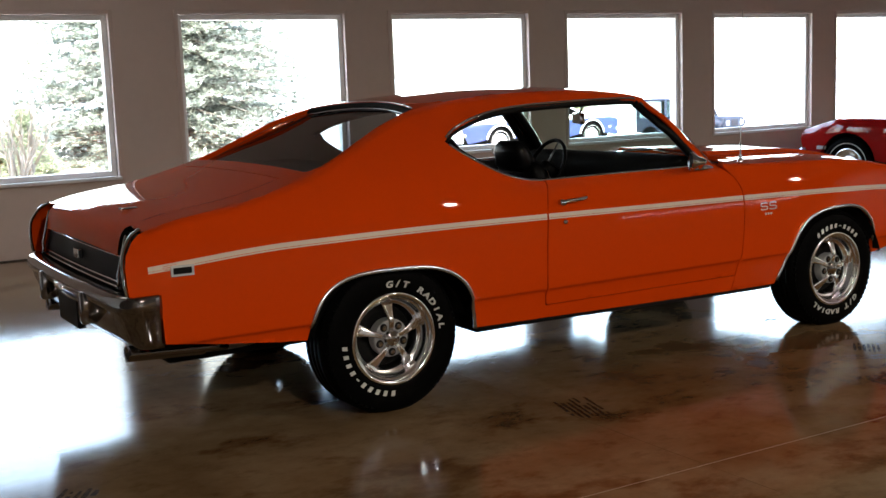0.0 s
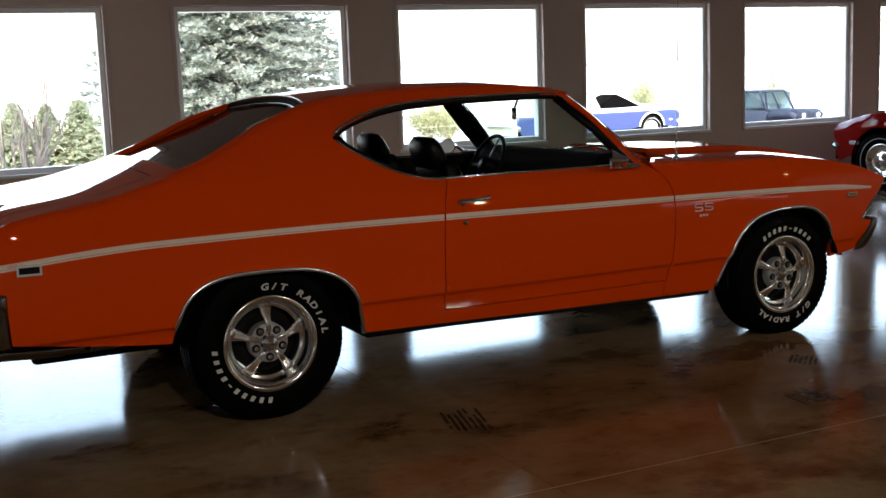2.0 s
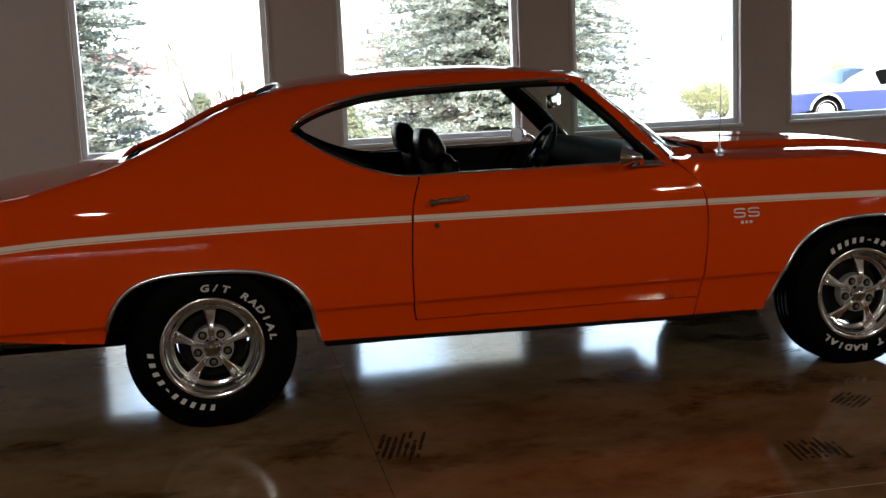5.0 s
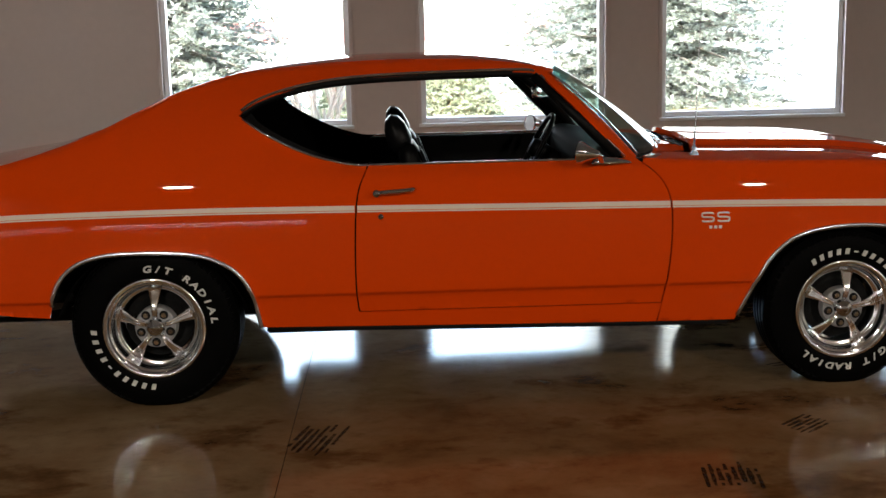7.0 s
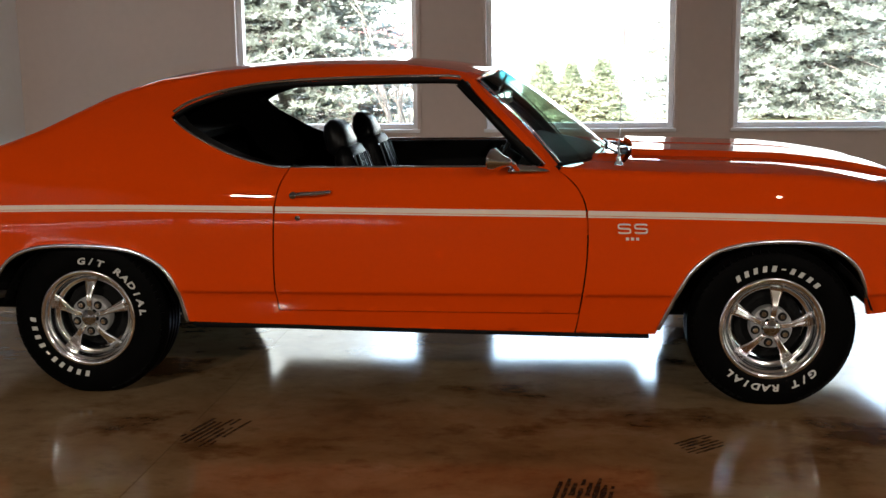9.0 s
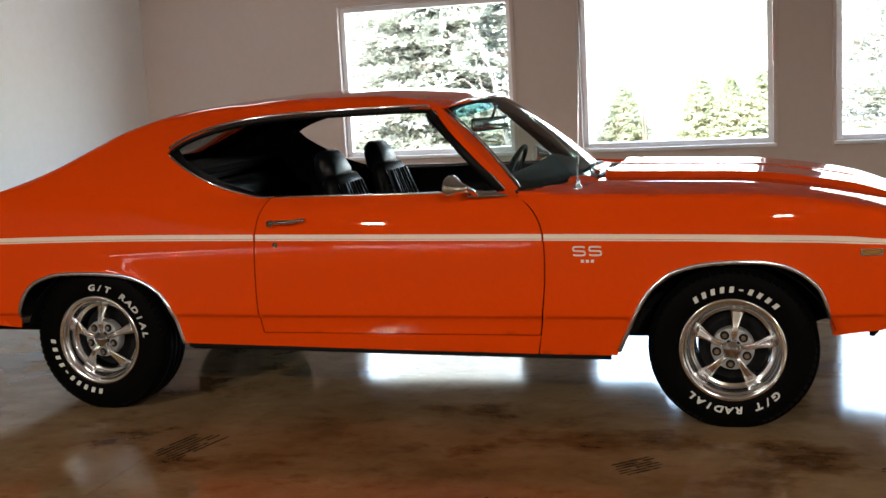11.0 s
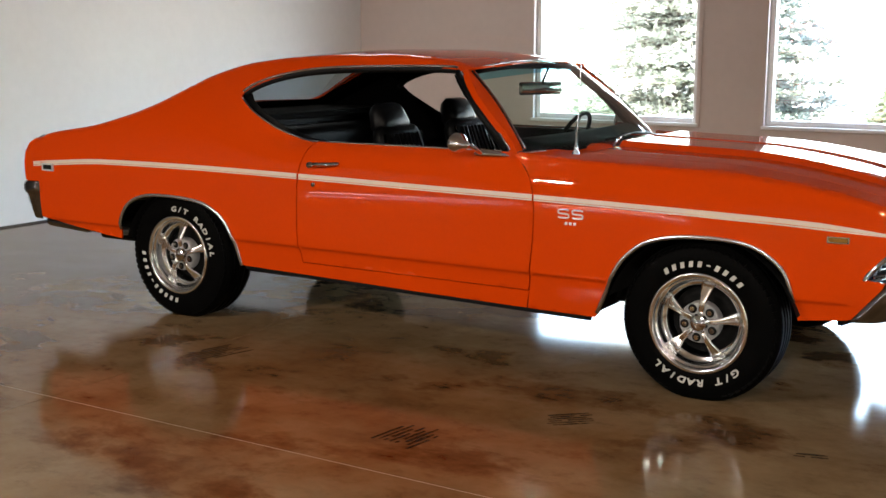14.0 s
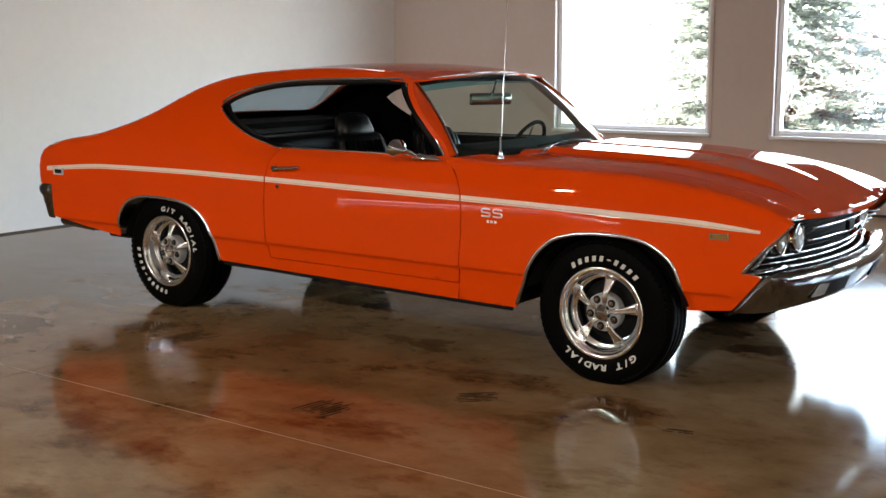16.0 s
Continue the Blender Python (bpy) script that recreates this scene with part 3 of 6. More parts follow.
REAR_ARCH = spline([(-1.838, 0.385), (-1.802, 0.504), (-1.753, 0.575), (-1.681, 0.620), (-1.567, 0.645), (-1.365, 0.646), (-1.21, 0.628), (-1.10, 0.578), (-1.037, 0.507), (-1.010, 0.426), (-0.99, 0.318)], 4)
FRONT_ARCH = spline([(0.965, 0.286), (1.02, 0.405), (1.085, 0.535), (1.16, 0.612), (1.23, 0.648), (1.345, 0.672), (1.50, 0.676), (1.62, 0.657), (1.71, 0.606), (1.768, 0.53), (1.805, 0.37)], 4)
ARCH_POINTS = np.array(REAR_ARCH + FRONT_ARCH)


def skin_half(x, z):
    """Half the car's width at a place on its side."""
    s = step_up(-0.55, -1.15, x) if x < -0.55 else 0.0
    base = width_at(x) - ((1 - s) * inset_mid(z) + s * inset_end(z))
    d = np.min(np.hypot(ARCH_POINTS[:, 0] - x, ARCH_POINTS[:, 1] - z)) if 0.3 < z < 0.8 else 1.0
    return base + 0.002 * math.exp(-((d / 0.020) ** 2))


def side_cabin(x, z):
    top, r = roof_edge(x), round_at(x)
    y = skin_half(x, z)
    d = top - z
    if d < r:
        y = skin_half(x, min(z, top - r * 0.6)) - r * (1 - math.sqrt(max(0.0, 1 - (1 - d / r) ** 2))) * 0.9
    return Vector((x, -y, z))


def side_nose(x, z, r=0.022):
    top = nose_edge(x)
    y = skin_half(x, min(z, 0.92))
    d = top - z
    if d < r:
        y = y - r * (1 - math.sqrt(max(0.0, 1 - (1 - d / r) ** 2)))
    return Vector((x, -y, z))


def side_door(x, z):
    return Vector((x, -skin_half(x, z), z))


cabin_reach = lambda x: -side_cabin(x, roof_edge(x)).y
nose_reach = lambda x: -side_nose(x, nose_edge(x)).y
nose_crown = curve_of([0.6, 0.8, 1.16, 1.42, 1.67, 1.83, 2.1, 2.3], [0.030, 0.030, 0.029, 0.027, 0.023, 0.020, 0.017, 0.015])


def hood_top(x, y):
    reach = nose_reach(x)
    q = min(abs(y) / reach, 1.0)
    dome = 0.024 * (1 - step_up(0.412, 0.440, abs(y)))
    split = 0.006 * math.exp(-((y / 0.05) ** 2))
    return Vector((x, y, nose_edge(x) + nose_crown(x) * (1 - q ** 4) + (dome + split) * step_up(2.25, 1.9, x) if x < 2.25 else nose_edge(x) + nose_crown(x) * (1 - q ** 4)))


crown_at = curve_of([-2.5, -1.7, -1.1, -0.5, 0.25], [0.024, 0.018, 0.020, 0.024, 0.024])


def cabin_top(x, y):
    reach = cabin_reach(x)
    q = min(abs(y) / reach, 1.0)
    return Vector((x, y, roof_edge(x) + crown_at(x) * (1 - q ** 2.2)))


DOOR_REAR = spline([(-0.536, 0.966), (-0.570, 0.893), (-0.588, 0.797), (-0.597, 0.622), (-0.597, 0.461), (-0.590, 0.376)], 4)
DOOR_FRONT = spline([(0.560, 0.966), (0.645, 0.89), (0.684, 0.794), (0.688, 0.635), (0.672, 0.475), (0.648, 0.33), (0.640, 0.289)], 4)
GLASS_LOW = spline([(-1.055, 1.176), (-0.954, 1.104), (-0.80, 1.024), (-0.666, 0.980), (-0.575, 0.966), (-0.536, 0.966)], 4)
GLASS_TOP = spline([(-1.055, 1.176), (-0.99, 1.220), (-0.872, 1.262), (-0.71, 1.294), (-0.525, 1.310), (-0.295, 1.317), (0.0, 1.321), (0.135, 1.319), (0.161, 1.312)], 4)
ROOF_RUN = [(x, roof_edge(x)) for x in np.linspace(0.245, -2.49, 70)]
TAIL_RUN = [(-2.515, 0.903), (-2.55, 0.876), (-2.578, 0.826), (-2.586, 0.77), (-2.584, 0.71), (-2.578, 0.665), (-2.46, 0.645), (-2.45, 0.462)]
LOW_RUN = [(-2.2, 0.424), (-1.96, 0.395)]
cut = 0.003


def cabin_outline():
    low = GLASS_LOW[::-1]
    rail = [(x - cut, z) for x, z in DOOR_REAR]
    return (low + GLASS_TOP[1:] + [(0.187, 1.308), (0.515, 0.966), (0.556, 0.966)] + [(0.215, 1.317)] + ROOF_RUN + TAIL_RUN + LOW_RUN + REAR_ARCH
            + [(-0.5, 0.309), (0.0, 0.299), (0.637, 0.289)] + [(0.655, 0.368), (-0.588, 0.370)] + rail[::-1][:-1])


def rows_near(run, depths):
    return [(x, z - d) for x, z in run for d in depths]


CREASE = [(x, z) for x in np.arange(-2.4, 2.0, 0.03) for z in (0.425, 0.437, 0.443, 0.449, 0.4525, 0.456, 0.466)]
WIDTH = 0.90
car = empty("muscle_coupe", "orange two-door coupe with a white side stripe and polished wheels", "car", "", pose(0, 0.91 * (WIDTH - 1), 0) @ Matrix.Diagonal((1, WIDTH, 1, 1)))
side = sheet_bm(cabin_outline(), side_cabin, 0.045, (0, -1, 0), 0, rows_near(ROOF_RUN, (0.004, 0.012, 0.025, 0.04)) + CREASE)
roof_side = [(x, cabin_reach(x) - 0.0002) for x in np.linspace(0.245, -1.13, 40)]
header = [(0.245 + 0.06 * (1 - (y / 0.6) ** 2), y) for y in np.linspace(-cabin_reach(0.245), cabin_reach(0.245), 15)][1:-1]
rear_header = [(-1.13 + 0.07 * (1 - (y / 0.63) ** 2), y) for y in np.linspace(cabin_reach(-1.13), -cabin_reach(-1.13), 15)][1:-1]
roof = sheet_bm([(x, -y) for x, y in roof_side][::-1] + header + roof_side + rear_header, cabin_top, 0.06, (0, 0, 1), 0)
# the sail and deck shoulders: the top strip from the backlight to the tail
def strip_outline(inner):
    outer = [(x, -cabin_reach(x) + 0.0002) for x in np.linspace(-1.10, -2.49, 40)]
    return outer + [(x, -cabin_reach(x) + inner(x)) for x in np.linspace(-2.49, -1.10, 30)]
strip_in = curve_of([-2.5, -1.80, -1.70, -1.10], [0.20, 0.17, 0.03, 0.022])
strip = sheet_bm(strip_outline(strip_in), cabin_top, 0.04, (0, 0, 1), 0)
shell = merged(side.copy(), mirrored(side), roof, strip.copy(), mirrored(strip))
side.free(), strip.free()
bmesh.ops.remove_doubles(shell, verts=shell.verts, dist=0.006)
rim_of(shell, 0.010)
part("body_shell", shell, ORANGE, car, "glossy orange roof, sails and quarter panels")

# doors, fenders, hood, deck lid
door_outline = [(x + cut, z) for x, z in DOOR_REAR] + [(x - cut, z + 0.004) for x, z in DOOR_FRONT[::-1] if z > 0.37] + [(0.487, 0.966)]
door_outline = [(x + cut, max(z, 0.375)) for x, z in DOOR_REAR[:-1]] + [(-0.584, 0.376), (0.652, 0.374)] + [(x - cut, z) for x, z in DOOR_FRONT[::-1] if z > 0.378]
fender_top = [(x, nose_edge(x)) for x in np.linspace(0.56, 2.215, 50)]
fender_outline = ([(x + cut, z) for x, z in DOOR_FRONT if z < 0.955][::-1] + [(0.575, 0.960)] + fender_top[1:]
                  + [(2.24, 0.775), (2.13, 0.66), (2.045, 0.556), (2.118, 0.546), (2.05, 0.405), (1.985, 0.388)] + FRONT_ARCH[::-1])
door_skin = sheet_bm(door_outline, side_door, 0.045, (0, -1, 0), 0.02, CREASE)
fender_side = sheet_bm(fender_outline, side_nose, 0.045, (0, -1, 0), 0, rows_near(fender_top, (0.004, 0.012, 0.022)) + CREASE)
hood_in = curve_of([0.56, 0.8, 2.22], [0.17, 0.17, 0.15])
fender_strip = sheet_bm([(x, -nose_reach(x) + 0.0002) for x in np.linspace(0.58, 2.215, 45)] + [(x, -nose_reach(x) + hood_in(x)) for x in np.linspace(2.215, 0.80, 30)] + [(0.70, -0.74)],
                        hood_top, 0.04, (0, 0, 1), 0)
fender = merged(fender_side, fender_strip)
bmesh.ops.remove_doubles(fender, verts=fender.verts, dist=0.006)
rim_of(fender, 0.02)
part("fender", fender.copy(), ORANGE, car, "orange front fender")
part("fender", mirrored(fender), ORANGE, car, "orange front fender")
fender.free()
door_r = part("door", door_skin.copy(), ORANGE, car, "orange door with the window wound down")
door_l = part("door", mirrored(door_skin), ORANGE, car, "orange door with the window wound down")
door_skin.free()
hood_edge = [(x, -nose_reach(x) + hood_in(x) + 0.005) for x in np.linspace(0.84, 2.215, 30)]
hood_nose = [(2.215 + 0.075 * (1 - (y / 0.7) ** 2), y) for y in np.linspace(hood_edge[-1][1], -hood_edge[-1][1], 21)][1:-1]
hood_back = [(0.84 + 0.06 * (1 - (y / 0.75) ** 2), y) for y in np.linspace(-hood_edge[0][1], hood_edge[0][1], 15)][1:-1]
hood = sheet_bm(hood_edge + hood_nose + [(x, -y) for x, y in hood_edge[::-1]] + hood_back, hood_top, 0.045, (0, 0, 1), 0.025, [(x, s * y) for x in np.arange(0.8, 2.3, 0.035) for y in (0.0, 0.02, 0.05, 0.08, 0.40, 0.412, 0.424, 0.436, 0.448, 0.46) for s in ((1, -1) if y else (1,))])
part("hood", hood, ORANGE, car, "orange hood with a raised centre dome")
# the deck's profile rolls over its rear edge and runs down to the tail panel; u counts along it past the last flat
DECK_ROLL = spline([(-2.36, 0.0), (-2.42, -0.0005), (-2.468, -0.004), (-2.503, -0.016), (-2.522, -0.038), (-2.531, -0.066), (-2.537, -0.098), (-2.541, -0.126)], 6)
roll_run = np.concatenate([[0.0], np.cumsum([math.dist(p, q) for p, q in zip(DECK_ROLL, DECK_ROLL[1:])])])
ROLL_END = -2.36 - float(roll_run[-1])


def deck_top(u, y):
    """The deck lid: u is x on the flat part and the length along the roll behind it."""
    if u > -2.36:
        return cabin_top(u, y)
    x = float(np.interp(-2.36 - u, roll_run, [p[0] for p in DECK_ROLL]))
    drop = float(np.interp(-2.36 - u, roll_run, [p[1] for p in DECK_ROLL]))
    flat = cabin_top(max(x, -2.47), y)
    return Vector((x - 0.02 * (1 - (y / 0.93) ** 2) * step_up(-2.40, -2.52, x), y, flat.z + drop))


deck_edge = [(x, -cabin_reach(max(x, -2.485)) + strip_in(max(x, -2.485)) + 0.005) for x in np.linspace(-1.83, ROLL_END, 34)]
deck_end = [(ROLL_END, y) for y in np.linspace(deck_edge[-1][1], -deck_edge[-1][1], 13)][1:-1]
deck_front = [(-1.83 + 0.0 * y, y) for y in np.linspace(-deck_edge[0][1], deck_edge[0][1], 13)][1:-1]
deck = sheet_bm(deck_edge + deck_end + [(x, -y) for x, y in deck_edge[::-1]] + deck_front, deck_top, 0.035, (0, 0, 1), 0.0)
deck_ob = part("deck_lid", deck, ORANGE, car, "orange deck lid")
panel = sheet_bm([(x, -cabin_reach(x) + strip_in(x) - 0.002) for x in (-1.74, -1.78, -1.825)] + [(x, cabin_reach(x) - strip_in(x) + 0.002) for x in (-1.825, -1.78, -1.74)],
                 cabin_top, 0.06, (0, 0, 1), 0.02)
part("rear_cowl", panel, ORANGE, car)

# glass
def backlight(x, y):
    u = (x + 1.76) / (1.76 - 1.12)
    return Vector((x, y, roof_edge(-1.76) + 0.0 + (roof_edge(-1.12) - roof_edge(-1.76)) * u - 0.028 + 0.006 * (1 - (y / 0.8) ** 2)))
# the sails' inner faces, down to the sunken backlight
for s in (-1, 1):
    bm = bmesh.new()
    rows = []
    for x in np.linspace(-1.14, -1.76, 24):
        y = -cabin_reach(x) + strip_in(x) - 0.002
        top_z = cabin_top(x, y).z
        low_z = min(backlight(x, y).z - 0.002, top_z - 0.012)
        rows.append([bm.verts.new((x, -s * (y + dy), z)) for dy, z in ((0.0, top_z - 0.0015), (0.005, top_z - 0.006), (0.008, low_z))])
    for one, two in zip(rows, rows[1:]):
        for j in range(2):
            bm.faces.new((one[j], one[j + 1], two[j + 1], two[j]))
    bmesh.ops.recalc_face_normals(bm, faces=bm.faces)
    part("sail_inner_face", bm, ORANGE, car, "orange inner face of the sail")
bl_side = [(x, -cabin_reach(x) + 0.012) for x in np.linspace(-1.12, -1.76, 16)]
bl_top = [(-1.118 + 0.066 * (1 - (y / 0.63) ** 2), y) for y in np.linspace(0.59, -0.59, 15)]
pane = part("rear_window", sheet_bm(bl_side + [(x, -y) for x, y in bl_side[::-1]] + bl_top, backlight, 0.06, (-0.3, 0, 1), 0.0), REAR_GLASS, car, "tinted sloping rear window")
pane.visible_shadow = False
tube_pts = [backlight(x, y) + Vector((0, 0.006, -0.006)) for x, y in bl_side[1:]]
seal = [backlight(x, y) + Vector((0, 0, -0.014)) for x, y in bl_side]
foot_run = [backlight(-1.76, y) + Vector((0.012, 0, -0.008)) for y in np.linspace(-0.80, 0.80, 12)]
part("window_seal", merged(tube(seal[2:], 0.022, 8), tube([Vector((q.x, -q.y, q.z)) for q in seal[2:]], 0.022, 8), tube(foot_run, 0.022, 8)), TRIM, car, "black backlight seal")
# a flat bright moulding between the roof's rear edge and the glass
header_bm = bmesh.new()
rows = []
for y in np.linspace(-0.625, 0.625, 25):
    x = -1.13 + 0.07 * (1 - (y / 0.63) ** 2)
    a, b = cabin_top(x + 0.006, y) + Vector((0, 0, 0.001)), backlight(x - 0.016, y) + Vector((0, 0, 0.004))
    rows.append([header_bm.verts.new(q) for q in (a + Vector((0.004, 0, -0.012)), a, a.lerp(b, 0.5) + Vector((-0.004, 0, 0.006)), b, b + Vector((0.002, 0, -0.010)))])
for one, two in zip(rows, rows[1:]):
    for j in range(4):
        header_bm.faces.new((one[j], one[j + 1], two[j + 1], two[j]))
bmesh.ops.recalc_face_normals(header_bm, faces=header_bm.faces)
part("rear_moulding", merged(tube(tube_pts, 0.008, 6), tube([Vector((p.x, -p.y, p.z)) for p in tube_pts], 0.008, 6),
                             tube([backlight(-1.76, y) + Vector((0, 0, 0.008)) for y in np.linspace(-0.80, 0.80, 12)], 0.009, 6),
                             tube([v[1].co.copy() for v in rows], 0.003, 6), tube([v[3].co.copy() for v in rows], 0.003, 6)), SATIN, car, "bright backlight moulding")
part("header_panel", header_bm, UNDER, car, "black panel above the backlight")
# black border on the inside of the glass
border = bmesh.new()
def strip_on_glass(outer, inner):
    two = [[border.verts.new(backlight(x, y) + Vector((0, 0, -0.012))) for x, y in run] for run in (outer, inner)]
    for k in range(len(outer) - 1):
        border.faces.new((two[0][k], two[0][k + 1], two[1][k + 1], two[1][k]))
for s in (-1, 1):
    strip_on_glass([(x, s * -y) for x, y in bl_side], [(x, s * (-y - 0.085)) for x, y in bl_side])
strip_on_glass([(-1.76, y) for y in np.linspace(-0.75, 0.75, 9)], [(-1.615, y) for y in np.linspace(-0.75, 0.75, 9)])
part("glass_border", border, TRIM, car, "black border inside the backlight", False)


def screen_at(u, v):
    """u across from -1 to 1, v from the cowl up to the header."""
    foot, head = Vector((0.80 - 0.235 * u * u, u * 0.815, 0.976 - 0.004 * u * u)), Vector((0.30 - 0.085 * u * u, u * 0.665, 1.352 - 0.038 * u * u))
    bow = math.sin(math.pi * v) * 0.012
    return foot.lerp(head, v) + Vector((bow, 0, bow))
screen = sheet_bm([(-1, 0), (1, 0), (1, 0.85), (-1, 0.85)], screen_at, 0.1, (1, 0, 0.5), 0.0)
screen_ob = part("windshield", screen, SCREEN, car, "raked windshield with a light green tint")
screen_ob.visible_shadow = False
band = part("shade_band", sheet_bm([(-1, 0.85), (1, 0.85), (1, 1), (-1, 1)], screen_at, 0.1, (1, 0, 0.5), 0.0), SHADE_BAND, screen_ob, "teal shade band")
band.visible_shadow = False
lift = Vector((0.008, 0, 0.008))
part("windshield_moulding", merged(tube([screen_at(u, 1) + lift for u in np.linspace(-1, 1, 15)], 0.0035, 6), tube([screen_at(-1, v) + lift for v in np.linspace(0, 1, 8)], 0.004, 6),
                                   tube([screen_at(1, v) + lift for v in np.linspace(0, 1, 8)], 0.004, 6)), CHROME, car, "chrome windshield moulding")
# painted front faces of the windshield pillars
for s in (-1, 1):
    bm = bmesh.new()
    rows = []
    for v in np.linspace(0, 1, 9):
        a, b = side_cabin(0.553 + (0.217 - 0.553) * v, 0.966 + (1.316 - 0.966) * v), screen_at(-1, v)
        rows.append([bm.verts.new((q.x, -s * q.y, q.z)) for q in (a, a.lerp(b, 0.5) + Vector((0.006, -0.004, 0.003)), b)])
    for one, two in zip(rows, rows[1:]):
        for j in range(2):
            bm.faces.new((one[j], one[j + 1], two[j + 1], two[j]))
    bmesh.ops.recalc_face_normals(bm, faces=bm.faces)
    part("pillar_face", bm, ORANGE, car, "orange windshield pillar")
for s in (-1, 1):
    part("pillar_trim", tube([screen_at(s * 0.975, v) + Vector((-0.030, 0, -0.008)) for v in np.linspace(0.02, 0.98, 9)], 0.022, 8), TRIM, car, "black inner pillar trim")
# cowl with its grille slots
cowl = sheet_bm([(0.56, -0.76), (0.80, -0.735), (0.86, -0.35), (0.90, 0.0), (0.86, 0.35), (0.80, 0.735), (0.56, 0.76), (0.72, 0.4), (0.77, 0.0), (0.72, -0.4)],
                lambda x, y: Vector((x, y, hood_top(max(x, 0.6), y).z - 0.030)), 0.05, (0, 0, 1), 0.02)
part("cowl", cowl, ORANGE, car)
for s in (-1, 1):
    wiper = tube([(0.84, s * 0.42, 0.975), (0.79, s * 0.25, 0.992), (0.765, s * 0.02 - 0.06, 1.008)], 0.006, 6)
    part("wiper", wiper, CHROME, car, "bright wiper arm")
    part("wiper_blade", tube([(0.775, s * 0.30 - 0.05, 1.000), (0.783, s * 0.10 - 0.05, 1.010), (0.780, -s * 0.12 - 0.05, 1.012)], 0.006, 6), TRIM, car, "black wiper blade")
# air slots let into the cowl
for k in range(16):
    y = -0.60 + k * 0.08
    x = 0.855 - 0.16 * y * y
    z = hood_top(x, y).z - 0.0285
    part("cowl_slot", box_bm(x - 0.028, x + 0.028, y - 0.020, y + 0.020, z - 0.004, z + 0.0006, 0.0), UNDER, car, "dark air slot", False)

# window mouldings, drip rails and arch lips
def on_side(points, off, fn=side_cabin):
    return [fn(x, z) + Vector((0, -off, 0)) for x, z in points]
def both_sides(name, points, radius, material, fn, off=0.004, label="", flat=1.0):
    bm = tube(on_side(points, off, fn), radius, 6, None, None, flat)
    part(name, bm.copy(), material, car, label)
    part(name, mirrored(bm), material, car, label)
    bm.free()
both_sides("drip_rail", [(x, z + 0.010) for x, z in GLASS_TOP[1:]], 0.007, CHROME, side_cabin, 0.004, "chrome drip rail")
both_sides("window_moulding", GLASS_LOW[1:], 0.006, CHROME, side_cabin, 0.002, "chrome quarter moulding")
both_sides("belt_moulding", [(x, 0.966) for x in np.linspace(-0.53, 0.48, 14)], 0.006, CHROME, side_door, 0.002, "chrome belt moulding")
both_sides("pillar_moulding", [(0.187, 1.306), (0.514, 0.972)], 0.006, CHROME, side_cabin, 0.002, "chrome pillar moulding")
both_sides("weatherstrip", [(x, z - 0.006) for x, z in GLASS_TOP[1:]], 0.017, TRIM, side_cabin, -0.020, "black rubber weatherstrip")
both_sides("weatherstrip", [(0.163, 1.303), (0.325, 1.138), (0.490, 0.970)], 0.022, TRIM, side_cabin, -0.018, "black rubber weatherstrip")
both_sides("rocker_seam", [(-0.97, 0.310), (-0.5, 0.300), (0.0, 0.290), (0.60, 0.281), (0.94, 0.277)], 0.013, UNDER, side_cabin, -0.012, "black rocker seam")
both_sides("arch_moulding", REAR_ARCH[2:], 0.010, SATIN, side_cabin, 0.002, "bright wheel-arch moulding")
both_sides("arch_moulding", FRONT_ARCH[1:-2], 0.010, SATIN, side_nose, 0.002, "bright wheel-arch moulding")

# the white stripe along the shoulder line, panel by panel
stripe_z = curve_of([-2.55, -1.9, -1.24, -0.6, 0.1, 0.69, 1.44, 1.8, 2.12], [0.757, 0.8015, 0.807, 0.8015, 0.7925, 0.7855, 0.7705, 0.755, 0.730])
def stripe(a, b, fn, owner, sgn, thin_end=False):
    for lo, hi in ((-0.0135, -0.0075), (-0.0055, 0.0135)):
        def lifted(x, v, lo=lo, hi=hi):
            taper = 1 - 0.55 * step_up(1.9, 2.12, x) if thin_end else 1.0
            p = fn(x, stripe_z(x) + (lo + (hi - lo) * v) * taper)
            return Vector((p.x, sgn * (p.y - 0.0022), p.z))
        bm = sheet_bm([(a, 0.0), (b, 0.0), (b, 1.0), (a, 1.0)], lifted, 0.16, (0, -sgn, 0), 0.0015)
        part("stripe", bm, STRIPE, owner, "white vinyl stripe")
for sgn in (1, -1):
    stripe(-2.50, -0.594, side_cabin, car, sgn)
    stripe(-0.583, 0.680, side_door, door_r if sgn == 1 else door_l, sgn)
    stripe(0.689, 2.11, side_nose, car, sgn, True)

# the tail: dark panel, lamps, bumper, tips
def tail_face(y, z):
    return Vector((-2.505 - 0.27 * (0.905 - z) * (1 if z > 0.72 else 0.85) - 0.02 * (1 - (y / 0.93) ** 2), y, z))
tail_recess = lambda y, z: tail_face(y, z) + Vector((0.022, 0, 0))
tail_edge = [(y, 0.905 - 0.02 + 0.012 * (1 - (y / 0.9) ** 2)) for y in np.linspace(-0.855, 0.855, 15)]
part("tail_panel", sheet_bm(tail_edge + [(0.93, 0.80), (0.935, 0.66), (-0.935, 0.66), (-0.93, 0.80)], tail_recess, 0.07, (-1, 0, 0), 0.03), TRIM, car, "satin black tail panel")
